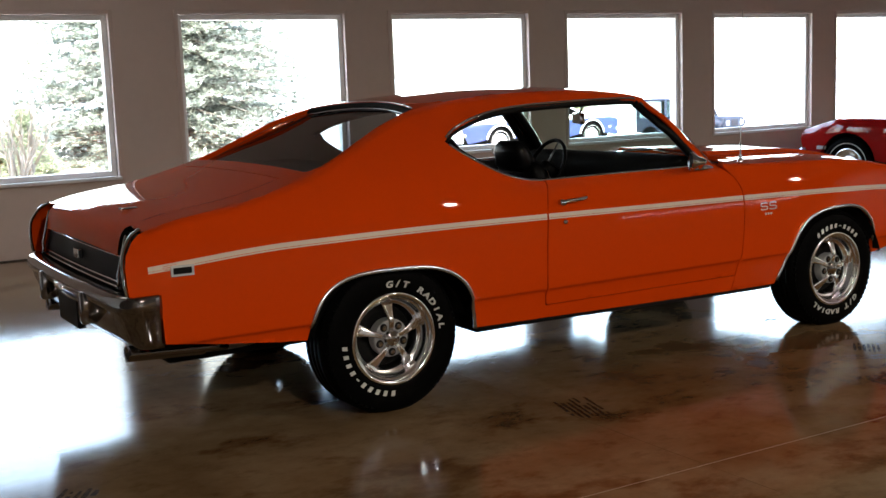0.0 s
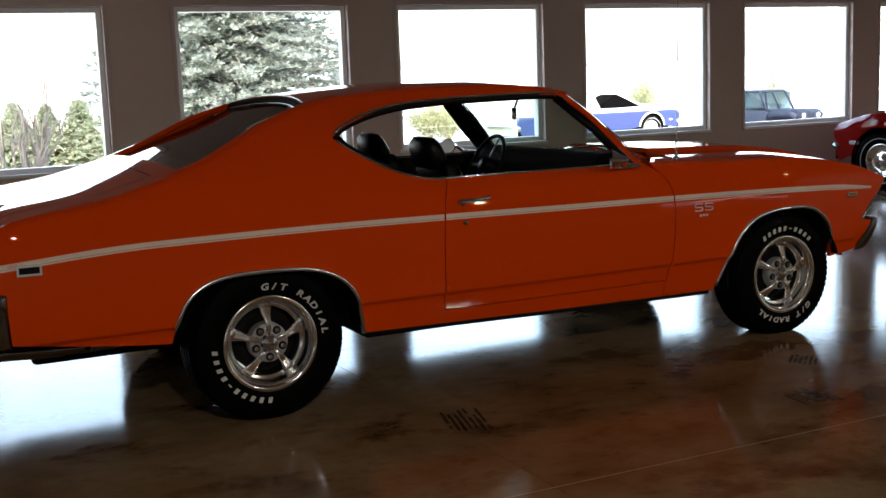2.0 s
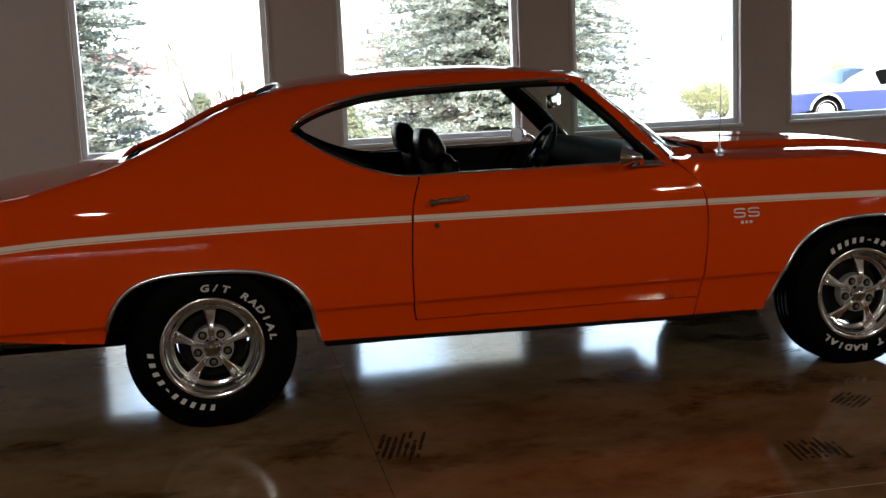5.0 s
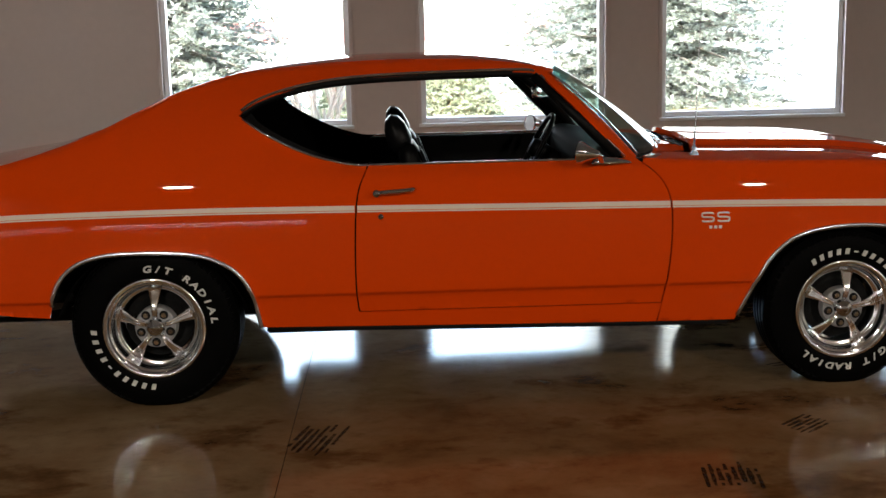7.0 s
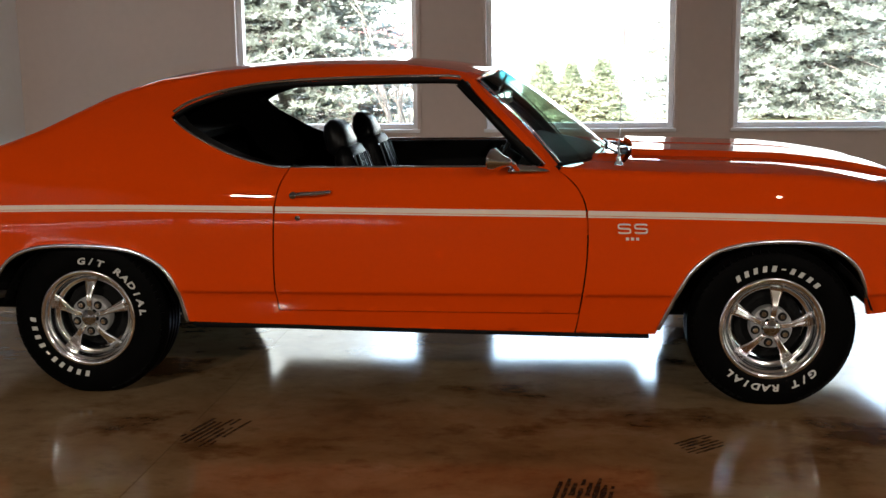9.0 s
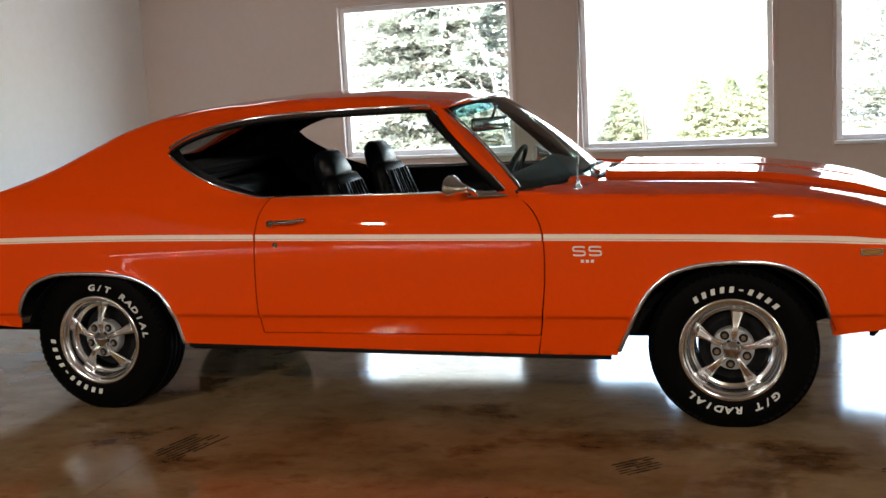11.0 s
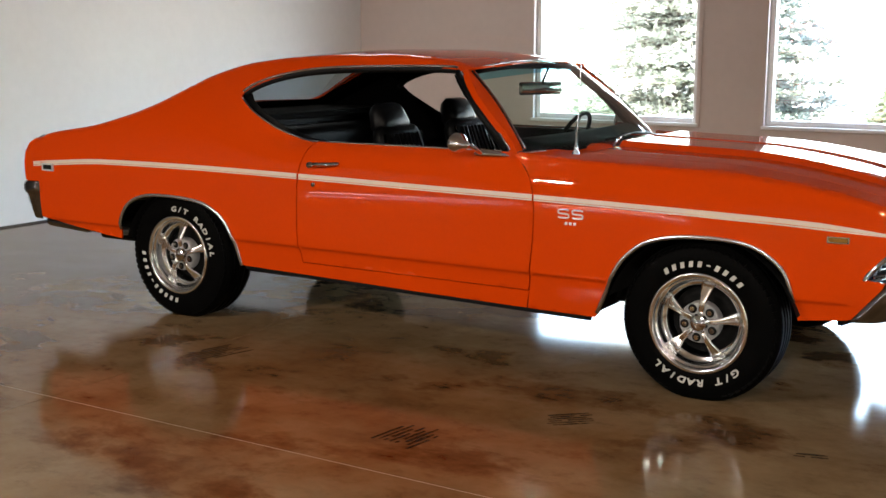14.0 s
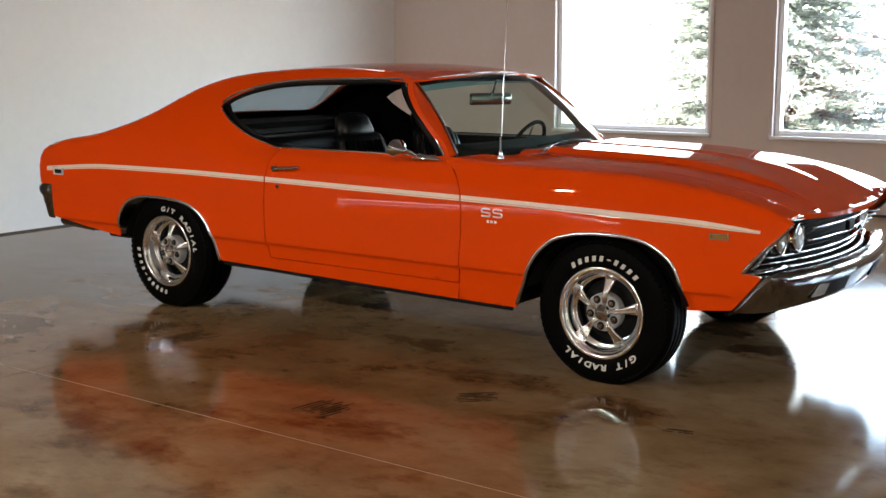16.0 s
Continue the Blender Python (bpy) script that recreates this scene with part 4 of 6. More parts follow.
for s in (-1, 1):
    lamp = sheet_bm([(s * 0.76, 0.675), (s * 0.905, 0.675), (s * 0.895, 0.79), (s * 0.85, 0.862), (s * 0.76, 0.872)], lambda y, z: tail_recess(y, z) + Vector((-0.012, 0, 0)), 0.06, (-1, 0, 0), 0.012)
    part("tail_lamp", lamp, LAMP_RED, car, "dark red tail lamp lens")
    loop = spline([(-2.497, s * 0.862, 0.915), (-2.545, s * 0.886, 0.886), (-2.582, s * 0.918, 0.826), (-2.590, s * 0.930, 0.77), (-2.588, s * 0.935, 0.71), (-2.58, s * 0.936, 0.665)], 5)
    inner_loop = [tail_face(s * 0.748, z) + Vector((-0.006, 0, 0)) for z in np.linspace(0.672, 0.885, 9)]
    part("lamp_divider", tube(inner_loop, 0.006, 8), CHROME, car, "chrome edge beside the lamp")
    part("lamp_bezel", tube(loop, 0.008, 8), CHROME, car, "chrome bezel on the quarter end")
for z in (0.672, 0.692, 0.793):
    part("tail_trim", tube([tail_recess(y, z) + Vector((-0.010, 0, 0)) for y in np.linspace(-0.735, 0.735, 20)], 0.005, 6), CHROME, car, "thin chrome trim line")
part("tail_badge", box_bm(-2.568, -2.545, -0.045, 0.045, 0.725, 0.765, 0.004), CHROME, car, "small chrome badge", False)
badge = box_bm(-0.045, 0.045, -0.02, 0.02, 0, 0.006, 0.002)
part("deck_badge", badge, CHROME, deck_ob, "small chrome script badge", False, pose(*cabin_top(-2.40, -0.36)))


def bumper_bm(section, path, slant=0.0):
    """Sweep a closed section (out, up) along a path of (x, y, outward angle)."""
    bm = bmesh.new()
    rings = []
    for x, y, a, scale in path:
        rings.append([bm.verts.new((x + math.cos(a) * o * scale, y + math.sin(a) * o * scale, u)) for o, u in section])
        for v in rings[-1]:
            v.co.x += slant * (v.co.z - 0.46) * (1 - scale)
    n = len(section)
    for one, two in zip(rings, rings[1:]):
        for j in range(n):
            bm.faces.new((one[j], one[(j + 1) % n], two[(j + 1) % n], two[j]))
    bm.faces.new(rings[0])
    bm.faces.new(rings[-1])
    bmesh.ops.recalc_face_normals(bm, faces=bm.faces)
    return bm


rear_section = [(-0.03, 0.655), (0.03, 0.664), (0.052, 0.660), (0.064, 0.650), (0.070, 0.634), (0.069, 0.606), (0.062, 0.594), (0.050, 0.586), (0.038, 0.540), (0.016, 0.484), (0.002, 0.456), (-0.012, 0.447), (-0.05, 0.447), (-0.05, 0.60)]
ends = [(-2.455, -0.958, -1.57, 0.15), (-2.49, -0.957, -1.65, 0.3), (-2.525, -0.95, -1.85, 0.5), (-2.55, -0.925, -2.35, 0.8)]
run = [(-2.555 - 0.025 * (1 - (y / 0.9) ** 2), y, math.pi, 1.0) for y in np.linspace(-0.88, 0.88, 15)]
path = ends + run + [(x, -y, -a, s) for x, y, a, s in ends[::-1]]
path = [(x, y, a if a >= 0 else a + 2 * math.pi, s) for x, y, a, s in path]
rear_bumper = part("rear_bumper", bumper_bm(rear_section, path), DARK_CHROME, car, "chrome rear bumper wrapping the corners")
for s in (-1, 1):
    part("bumper_guard", box_bm(-2.658, -2.59, s * 0.42 - 0.026, s * 0.42 + 0.026, 0.49, 0.632, 0.014), DARK_CHROME, rear_bumper)
part("plate_recess", box_bm(-2.622, -2.585, -0.19, 0.19, 0.432, 0.590, 0.006), TRIM, rear_bumper, "black plate recess", False)
part("plate_lamp", box_bm(-2.662, -2.630, -0.07, 0.07, 0.596, 0.622, 0.008), ALLOY, rear_bumper, "bright plate lamp", True)
for s in (-1, 1):
    tip = turned([(0.0, 0.12), (0.022, 0.12), (0.024, 0.0), (0.027, -0.30), (0.034, -0.305), (0.035, -0.29), (0.034, 0.0), (0.031, 0.02)], 28, "x")
    bmesh.ops.scale(tip, vec=(1, 1.25, 0.95), verts=tip.verts)
    part("exhaust_tip", tip, DARK_CHROME, car, "chrome exhaust tip", True, pose(-2.26, s * 0.78, 0.394, 0, 3, 0))

# the nose: grille, lamps, bumper
def face_x(y, z):
    return 2.265 - 0.10 * (y / 0.85) ** 2 - (0.62 - 0.34 * (1 - (y / 0.85) ** 2)) * max(0.0, 0.79 - z)
part("grille_back", sheet_bm([(-0.82, 0.49), (0.82, 0.49), (0.80, 0.78), (-0.80, 0.78)], lambda y, z: Vector((face_x(y, z) - 0.075, y, z)), 0.08, (1, 0, 0), 0.02), TRIM, car, "recessed black grille")
part("radiator_support", box_bm(1.86, 1.99, -0.815, 0.815, 0.40, 0.74, 0.01), UNDER, car, "black radiator support")
part("bumper_filler", sheet_bm([(1.95, -0.835), (2.04, -0.845), (2.13, -0.70), (2.19, -0.40), (2.20, 0.0), (2.19, 0.40), (2.13, 0.70), (2.04, 0.845), (1.95, 0.835)], lambda x, y: Vector((x, y, 0.530 + 0.008 * step_up(2.16, 1.98, x))), 0.08, (0, 0, 1), 0.02), UNDER, car, "black filler above the bumper")
grille = tagged(new("grille"), "black grille with chrome bars", "")
grille.parent = car
for z, r, reach in ((0.605, 0.006, 0.82), (0.655, 0.007, 0.44), (0.712, 0.007, 0.44), (0.768, 0.011, 0.78), (0.575, 0.007, 0.80)):
    part("grille_bar", tube([(face_x(y, z) - 0.012, y, z) for y in np.linspace(-reach, reach, 21)], r, 6), CHROME, grille, "chrome grille bar")
part("lower_bar", tube([(face_x(y, 0.56) + 0.022, y, 0.556) for y in np.linspace(-0.80, 0.80, 21)], 0.008, 6), CHROME, grille, "chrome lower bar")
for k in range(9):
    z = 0.575 + k * 0.022
    part("grille_slat", tube([(face_x(y, z) - 0.045, y, z) for y in np.linspace(-0.5, 0.5, 13)], 0.003, 5), TRIM, grille)
part("grille_emblem", box_bm(2.225, 2.245, -0.045, 0.045, 0.662, 0.708, 0.006), TRIM, grille, "black emblem", False)
for s in (-1, 1):
    for y in (0.505, 0.640):
        lamp = empty("headlight", "", "")
        lamp.parent = car
        at_ = Vector((face_x(y, 0.675) - 0.024, s * y, 0.675))
        rim = turned([(0.054, -0.05), (0.057, 0.0), (0.063, 0.004), (0.068, -0.004), (0.070, -0.03)], 28, "x")
        part("bezel", rim, CHROME, lamp, "chrome headlight bezel", True, Matrix.Translation(at_))
        lens = turned([(0.0, 0.012), (0.026, 0.010), (0.045, 0.004), (0.057, -0.006)], 28, "x")
        part("lens", lens, LAMP_CLEAR, lamp, "clear headlight lens", True, Matrix.Translation(at_))
    # wedge bezel that meets the fender
    loop = [(face_x(y, z) + 0.004, y, z) for y, z in ((s * 0.50, 0.79), (s * 0.70, 0.785), (s * 0.80, 0.772))] + [(2.225, s * 0.833, 0.765), (2.13, s * 0.855, 0.66), (2.042, s * 0.866, 0.556), (2.09, s * 0.82, 0.552), (2.135, s * 0.6, 0.556)]
    part("fender_bezel", tube(spline(loop, 4), 0.010, 8), CHROME, car, "chrome bezel round the headlights")
    for k in range(5):
        z = 0.575 + k * 0.022
        part("corner_slat", tube([(face_x(0.74, z) - 0.015, s * 0.70, z), (2.062 + (z - 0.556) * 0.82, s * 0.857, z)], 0.005, 5), GUNMETAL, grille)

front_section = spline([(0.0, 0.548), (0.04, 0.560), (0.064, 0.544), (0.068, 0.495), (0.05, 0.448), (0.02, 0.400), (-0.03, 0.392), (-0.04, 0.50)], 3, True)
f_ends = [(2.055, -0.862, -1.50, 0.10), (2.085, -0.858, -1.40, 0.25), (2.112, -0.842, -1.1, 0.5), (2.132, -0.79, -0.7, 0.9)]
f_run = [(2.14 + 0.10 * (1 - (y / 0.76) ** 2), y, 0.45 * math.copysign(abs(y / 0.76) ** 1.5, y), 1.0) for y in np.linspace(-0.74, 0.74, 17)]
front_bumper = part("front_bumper", bumper_bm(front_section, f_ends + f_run + [(x, -y, -a, s) for x, y, a, s in f_ends[::-1]], 0.9), DARK_CHROME, car, "chrome front bumper with lamp slots")


def bumper_face(y, z, off):
    return Vector((2.14 + 0.10 * (1 - (y / 0.76) ** 2) + 0.068 + off - 0.40 * max(0, 0.49 - z), y, z))


for s in (-1, 1):
    slot = [(s * 0.20, 0.425), (s * 0.56, 0.425), (s * 0.53, 0.487), (s * 0.20, 0.487)]
    part("bumper_slot", sheet_bm(slot, lambda y, z: bumper_face(y, z, 0.004), 0.06, (1, 0, 0), 0.012), TRIM, front_bumper, "black slot")
    part("parking_lamp", sheet_bm([(s * 0.44, 0.43), (s * 0.55, 0.43), (s * 0.525, 0.482), (s * 0.44, 0.482)], lambda y, z: bumper_face(y, z, 0.010), 0.05, (1, 0, 0), 0.008), LAMP_CLEAR, front_bumper, "clear parking lamp")
part("front_valance", sheet_bm([(-0.80, 0.355), (0.80, 0.355), (0.80, 0.44), (-0.80, 0.44)], lambda y, z: Vector((1.96 + 0.10 * (1 - (y / 0.8) ** 2), y, z)), 0.1, (1, 0, 0), 0.02), UNDER, car, "black front valance")

# side marker lamps, badges, handles, locks, mirror, aerial
for s in (-1, 1):
    for x, z, fn, lens in ((-2.367, 0.749, side_cabin, TRIM), (1.943, 0.703, side_nose, LAMP_AMBER)):
        p = fn(x, z)
        d = (fn(x + 0.03, z) - fn(x - 0.03, z)).normalized()
        turn = math.degrees(math.atan2(d.y, d.x))
        lamp = empty("side_marker", "", "", "", Matrix.Diagonal((1, -s, 1, 1)).to_4x4() @ pose(p.x, p.y, p.z, 0, 0, turn) @ Matrix.Diagonal((1, 1, 1, 1) if lens is TRIM else (0.9, 1, 0.62, 1)))
        lamp.parent = car
        bm = bmesh.new()
        for x0, x1, z0, z1 in ((-0.046, 0.046, -0.021, -0.013), (-0.046, 0.046, 0.013, 0.021), (-0.046, -0.038, -0.013, 0.013), (0.038, 0.046, -0.013, 0.013)):
            box_bm(x0, x1, -0.010, 0.006, z0, z1, 0.0, bm)
        part("bezel", bm, WHITE_PAINT if lens is TRIM else CHROME, lamp, "bright bezel", False)
        part("lens", box_bm(-0.038, 0.038, -0.006, 0.006, -0.013, 0.013, 0.002), lens, lamp, "dark lens", False)
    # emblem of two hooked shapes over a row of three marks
    p = side_nose(0.865, 0.728)
    emblem = empty("fender_emblem", "", "", "", Matrix.Diagonal((1, -s, 1, 1)).to_4x4() @ pose(p.x, p.y - 0.003, p.z) @ Matrix.Diagonal((0.9, 1, 0.9, 1)))
    emblem.parent = car
    for dx in (-0.036, 0.036):
        loop = [(dx + 0.026 * a, 0.0, 0.019 * b) for a, b in spline([(0.95, 0.75), (0.7, 1.0), (-0.7, 1.0), (-1.0, 0.75), (-1.0, 0.3), (-0.7, 0.05), (0.7, -0.05), (1.0, -0.3), (1.0, -0.75), (0.7, -1.0), (-0.7, -1.0), (-0.95, -0.75)], 3)]
        part("emblem_hook", tube(loop, 0.0044, 6), EMBLEM, emblem, "chrome emblem shape")
    for dx in (-0.026, 0.0, 0.026):
        part("emblem_mark", box_bm(dx * 0.85 - 0.007, dx * 0.85 + 0.007, -0.002, 0.002, -0.052, -0.039, 0.001), EMBLEM, emblem, "small grey emblem mark", False)
    owner = door_r if s == -1 else door_l
    def flip(m, s=s):
        return Matrix.Diagonal((1, -s, 1, 1)).to_4x4() @ m
    h = side_door(-0.44, 0.866)
    bm = tube(spline([(-0.50, h.y - 0.012, 0.862), (-0.47, h.y - 0.034, 0.868), (-0.42, h.y - 0.036, 0.870), (-0.365, h.y - 0.020, 0.873), (-0.352, h.y + 0.002, 0.873)], 4), 0.009, 8)
    part("door_handle", merged(bm, tube([(-0.505, h.y + 0.01, 0.862), (-0.505, h.y - 0.036, 0.862)], 0.014, 12)),
         CHROME, owner, "chrome door handle", True, flip(Matrix()))
    q = side_door(-0.49, 0.760)
    part("door_lock", tube([(-0.49, q.y + 0.004, 0.768), (-0.49, q.y - 0.007, 0.768)], 0.011, 12), CHROME, owner, "round chrome lock", True, flip(Matrix()))
    mirror = empty("side_mirror", "", "")
    mirror.parent = owner
    head = turned([(0.0, 0.058), (0.013, 0.055), (0.019, 0.040), (0.024, 0.022), (0.033, 0.002), (0.046, -0.020), (0.052, -0.034), (0.050, -0.039), (0.046, -0.033)], 24, "x")
    bmesh.ops.scale(head, vec=(0.9, 1.08, 0.92), verts=head.verts)
    at_ = flip(pose(0.340, -0.985, 1.000, 0, 4, -26))
    part("mirror_shell", head, CHROME, mirror, "chrome mirror head", True, at_)
    face = turned([(0.0, -0.034), (0.0475, -0.034)], 24, "x")
    bmesh.ops.scale(face, vec=(0.9, 1.08, 0.92), verts=face.verts)
    part("mirror_face", face, MIRROR, mirror, "", True, at_)
    part("mirror_arm", tube(spline([(0.375, -0.985, 0.996), (0.39, -0.972, 0.988), (0.40, -0.945, 0.972), (0.41, -0.915, 0.955)], 4), 0.012, 8, None, 1.2, 0.8), CHROME, mirror, "", True, flip(Matrix()))
    foot_bm = bmesh.new()
    rings = [[foot_bm.verts.new((x, y0 + w * math.cos(q), 0.950 + h * max(0.0, math.sin(q)))) for q in np.linspace(0, math.pi, 9)]
             for x, y0, w, h in ((0.365, -0.912, 0.006, 0.004), (0.378, -0.912, 0.020, 0.022), (0.41, -0.910, 0.025, 0.030), (0.46, -0.906, 0.022, 0.024), (0.515, -0.900, 0.014, 0.012), (0.535, -0.898, 0.004, 0.003))]
    for one, two in zip(rings, rings[1:]):
        for k in range(8):
            foot_bm.faces.new((one[k], one[k + 1], two[k + 1], two[k]))
        foot_bm.faces.new((one[0], two[0], two[8], one[8]))
    foot_bm.faces.new(rings[0])
    foot_bm.faces.new(rings[-1])
    bmesh.ops.recalc_face_normals(foot_bm, faces=foot_bm.faces)
    part("mirror_foot", foot_bm, CHROME, mirror, "chrome wedge-shaped foot", True, flip(Matrix()))
aerial = empty("aerial", "", "")
aerial.parent = car
foot = hood_top(0.812, -0.80)
part("aerial_base", turned([(0.018, 0.0), (0.016, 0.010), (0.009, 0.016), (0.011, 0.024), (0.008, 0.034), (0.0038, 0.038), (0.0038, 0.10), (0.0, 0.101)], 16, "z"), SATIN, aerial, "chrome aerial base", True, pose(*foot))
part("aerial_mast", turned([(0.0025, 0.10), (0.0019, 0.80), (0.0, 0.801)], 8, "z"), SATIN, aerial, "thin steel mast", True, pose(foot.x, foot.y, foot.z, -1, 2, 0))


# wheels
def tyre_bm(radius, half, rim):
    prof = [(rim, -half * 0.80), (rim + 0.012, -half * 0.94), (rim + 0.026, -half * 0.995), (rim + 0.072, -half * 1.0), (radius - 0.030, -half * 0.93), (radius - 0.010, -half * 0.80), (radius - 0.002, -half * 0.66)]
    for k in range(4):
        a = -half * 0.62 + k * half * 0.34
        prof += [(radius, a), (radius, a + half * 0.24), (radius - 0.007, a + half * 0.25), (radius - 0.007, a + half * 0.33)]
    prof = [p for p in prof if p[1] < half * 0.66]
    prof += [(radius - 0.002, half * 0.66), (radius - 0.010, half * 0.80), (radius - 0.030, half * 0.93), (rim + 0.05, half), (rim, half * 0.8), (rim - 0.012, half * 0.6), (rim - 0.012, -half * 0.6)]
    return turned(prof, 72, "y", None, 0, 2 * math.pi, True)


def tread_blocks(radius, half):
    bm = bmesh.new()
    for k in range(64):
        for sgn in (-1, 1):
            a = 2 * math.pi * (k + (0.5 if sgn > 0 else 0)) / 64
            blk = bmesh.new()
            box_bm(-0.011, 0.011, -half * 0.15, half * 0.15, -0.012, 0.0005, 0.0, blk)
            blk.transform(Matrix.Rotation(-a + math.pi / 2, 4, "Y") @ pose(0, sgn * half * 0.80, radius - 0.0125, sgn * -24, 0, sgn * 12))
            data = bpy.data.meshes.new("tmp")
            blk.to_mesh(data)
            bm.from_mesh(data)
            bpy.data.meshes.remove(data)
            blk.free()
    return bm


def lettering(text, radius, face, start, pitch, size, wheel, as_bars=False):
    """Raised white letters round the sidewall, or plain bars of their size; start: degrees clockwise from the top as seen from outside."""
    for k, ch in enumerate(text):
        if ch == " ":
            continue
        m = Matrix.Rotation(radians(start + k * pitch), 4, "Y") @ pose(0, face, radius)
        if as_bars:
            bm = bmesh.new()
            w, h = size * 0.22, size * 0.31
            box_bm(-w, w, -0.0022, 0.002, -h * (0.25 if ch == "-" else 1), h * (0.25 if ch == "-" else 1), 0.0, bm)
        else:
            bm = letter_bm(ch, size, 0.0022)
            bmesh.ops.scale(bm, vec=(1.28, 1, 1), verts=bm.verts)
        for v in bm.verts:
            v.co.x += 0.18 * v.co.z
        part("sidewall_mark" if as_bars else "sidewall_letter", bm, LETTERING, wheel, "raised white sidewall mark", False, m)


def wheel_thing(x, sgn, radius, hub_z, half, outer, spin, words):
    """A wheel whose outer face looks to -y; sgn mirrors it for the far side."""
    m = pose(x, -outer + half, hub_z) if sgn < 0 else pose(x, outer - half, hub_z, 0, 0, 180)
    wheel = empty("wheel", "", "", "", m)
    wheel.parent = car
    rubber = tyre_bm(radius, half, 0.196)
    for v in rubber.verts:
        # the tread lies flat where it bears on the floor, and the sidewall bulges above it
        if v.co.z < 0.0015 - hub_z:
            v.co.z = 0.0015 - hub_z
        if v.co.z < 0.06 - hub_z and abs(v.co.y) > half * 0.6:
            v.co.y *= 1.0 + 0.6 * (0.06 - hub_z - v.co.z)
    tyre = part("tyre", rubber, RUBBER, wheel, "black radial tyre with raised white letters")
    blocks = tread_blocks(radius, half)
    bmesh.ops.delete(blocks, geom=[v for v in blocks.verts if v.co.z < 0.02 - hub_z], context="VERTS")
    part("tread", blocks, RUBBER, tyre, "", False)["kind"] = "stuff"
    f = -half
    part("rim", turned([(0.196, f * 0.80), (0.207, f * 0.93), (0.209, f * 0.99), (0.206, f * 1.03), (0.200, f * 1.035), (0.192, f * 1.02), (0.189, f * 0.98), (0.187, f * 0.90), (0.185, f * 0.86), (0.181, f * 0.85), (0.178, f * 0.82), (0.176, f * 0.70), (0.173, f * 0.55), (0.167, f * 0.47), (0.160, f * 0.44), (0.154, f * 0.43), (0.151, f * 0.40), (0.150, f * 0.30), (0.150, 0.0), (0.150, half * 0.7)], 64), ALLOY, wheel, "polished deep-dish rim")
    part("brake_drum", turned([(0.0, f * 0.05), (0.105, f * 0.06), (0.118, f * 0.10), (0.124, f * 0.02), (0.135, f * 0.04), (0.14, 0.0), (0.14, half * 0.6)], 40), UNDER, wheel, "dark brake drum")
    for k in range(5):
        a = radians(spin + 72 * k)
        bm = bmesh.new()
        rings = []
        # a bone-shaped spoke: broad at the hub, waisted, and a rounded paddle at the rim, with a shallow groove down its face
        for pz, py, w, d in ((0.030, 0.70, 0.013, 0.012), (0.055, 0.75, 0.0135, 0.016), (0.078, 0.75, 0.0145, 0.020), (0.096, 0.70, 0.0155, 0.020), (0.114, 0.63, 0.0185, 0.019), (0.130, 0.57, 0.0225, 0.017), (0.145, 0.53, 0.0255, 0.014), (0.158, 0.50, 0.027, 0.011)):
            ring = []
            for q in (2 * math.pi * j / 20 for j in range(20)):
                groove = 0.30 * d * math.exp(-((math.cos(q) / 0.35) ** 2)) if math.sin(q) < 0 else 0.0
                ring.append(bm.verts.new((w * math.cos(q), f * py + d * math.sin(q) + groove, pz)))
            rings.append(ring)
        for one, two in zip(rings, rings[1:]):
            for j in range(20):
                bm.faces.new((one[j], one[(j + 1) % 20], two[(j + 1) % 20], two[j]))
        bm.faces.new(rings[0]), bm.faces.new(rings[-1])
        bmesh.ops.recalc_face_normals(bm, faces=bm.faces)
        part("spoke", bm, ALLOY, wheel, "polished spoke", True, Matrix.Rotation(a, 4, "Y"))
        b = a + radians(36)
        part("lug_seat", turned([(0.010, -0.001), (0.0165, -0.004), (0.019, 0.001), (0.019, 0.01)], 16, "y"), UNDER, wheel, "dark lug recess", True, Matrix.Rotation(b, 4, "Y") @ pose(0, f * 0.776, 0.062))
        part("lug_nut", merged(tube([(0, f * 0.60, 0.062), (0, f * 0.84, 0.062)], 0.0115, 6), tube([(0, f * 0.84, 0.062), (0, f * 0.88, 0.062)], 0.0085, 10)), CHROME, wheel, "chrome lug nut", False, Matrix.Rotation(b, 4, "Y"))
    part("hub_flange", turned([(0.0, f * 0.775), (0.076, f * 0.775), (0.082, f * 0.76), (0.085, f * 0.71), (0.085, f * 0.3)], 40), SILVER, wheel, "silver hub flange")
    part("hub_cap", turned([(0.0, f * 1.0), (0.012, f * 0.995), (0.019, f * 0.96), (0.022, f * 0.93), (0.031, f * 0.925), (0.034, f * 0.89), (0.034, f * 0.84), (0.039, f * 0.80), (0.040, f * 0.70)], 28), CHROME, wheel, "chrome hub cap")
    for text, start, pitch, bars in words:
        lettering(text, 0.2445, -half, start, pitch, 0.038, wheel, bars)
    return wheel


REAR_WORDS = [("G/T RADIAL", -3, 9.6, False), ("#####-####", 184, 9.3, True)]
FRONT_WORDS = [("#####-####", -34, 8.6, True), ("G/T RADIAL", 138, 9.2, False)]
for side_ in (-1, 1):
    wheel_thing(-AXLE, side_, 0.342, 0.331, 0.128, 0.945, 0, REAR_WORDS)
    wheel_thing(AXLE, side_, 0.333, 0.321, 0.118, 0.940, 8, FRONT_WORDS)

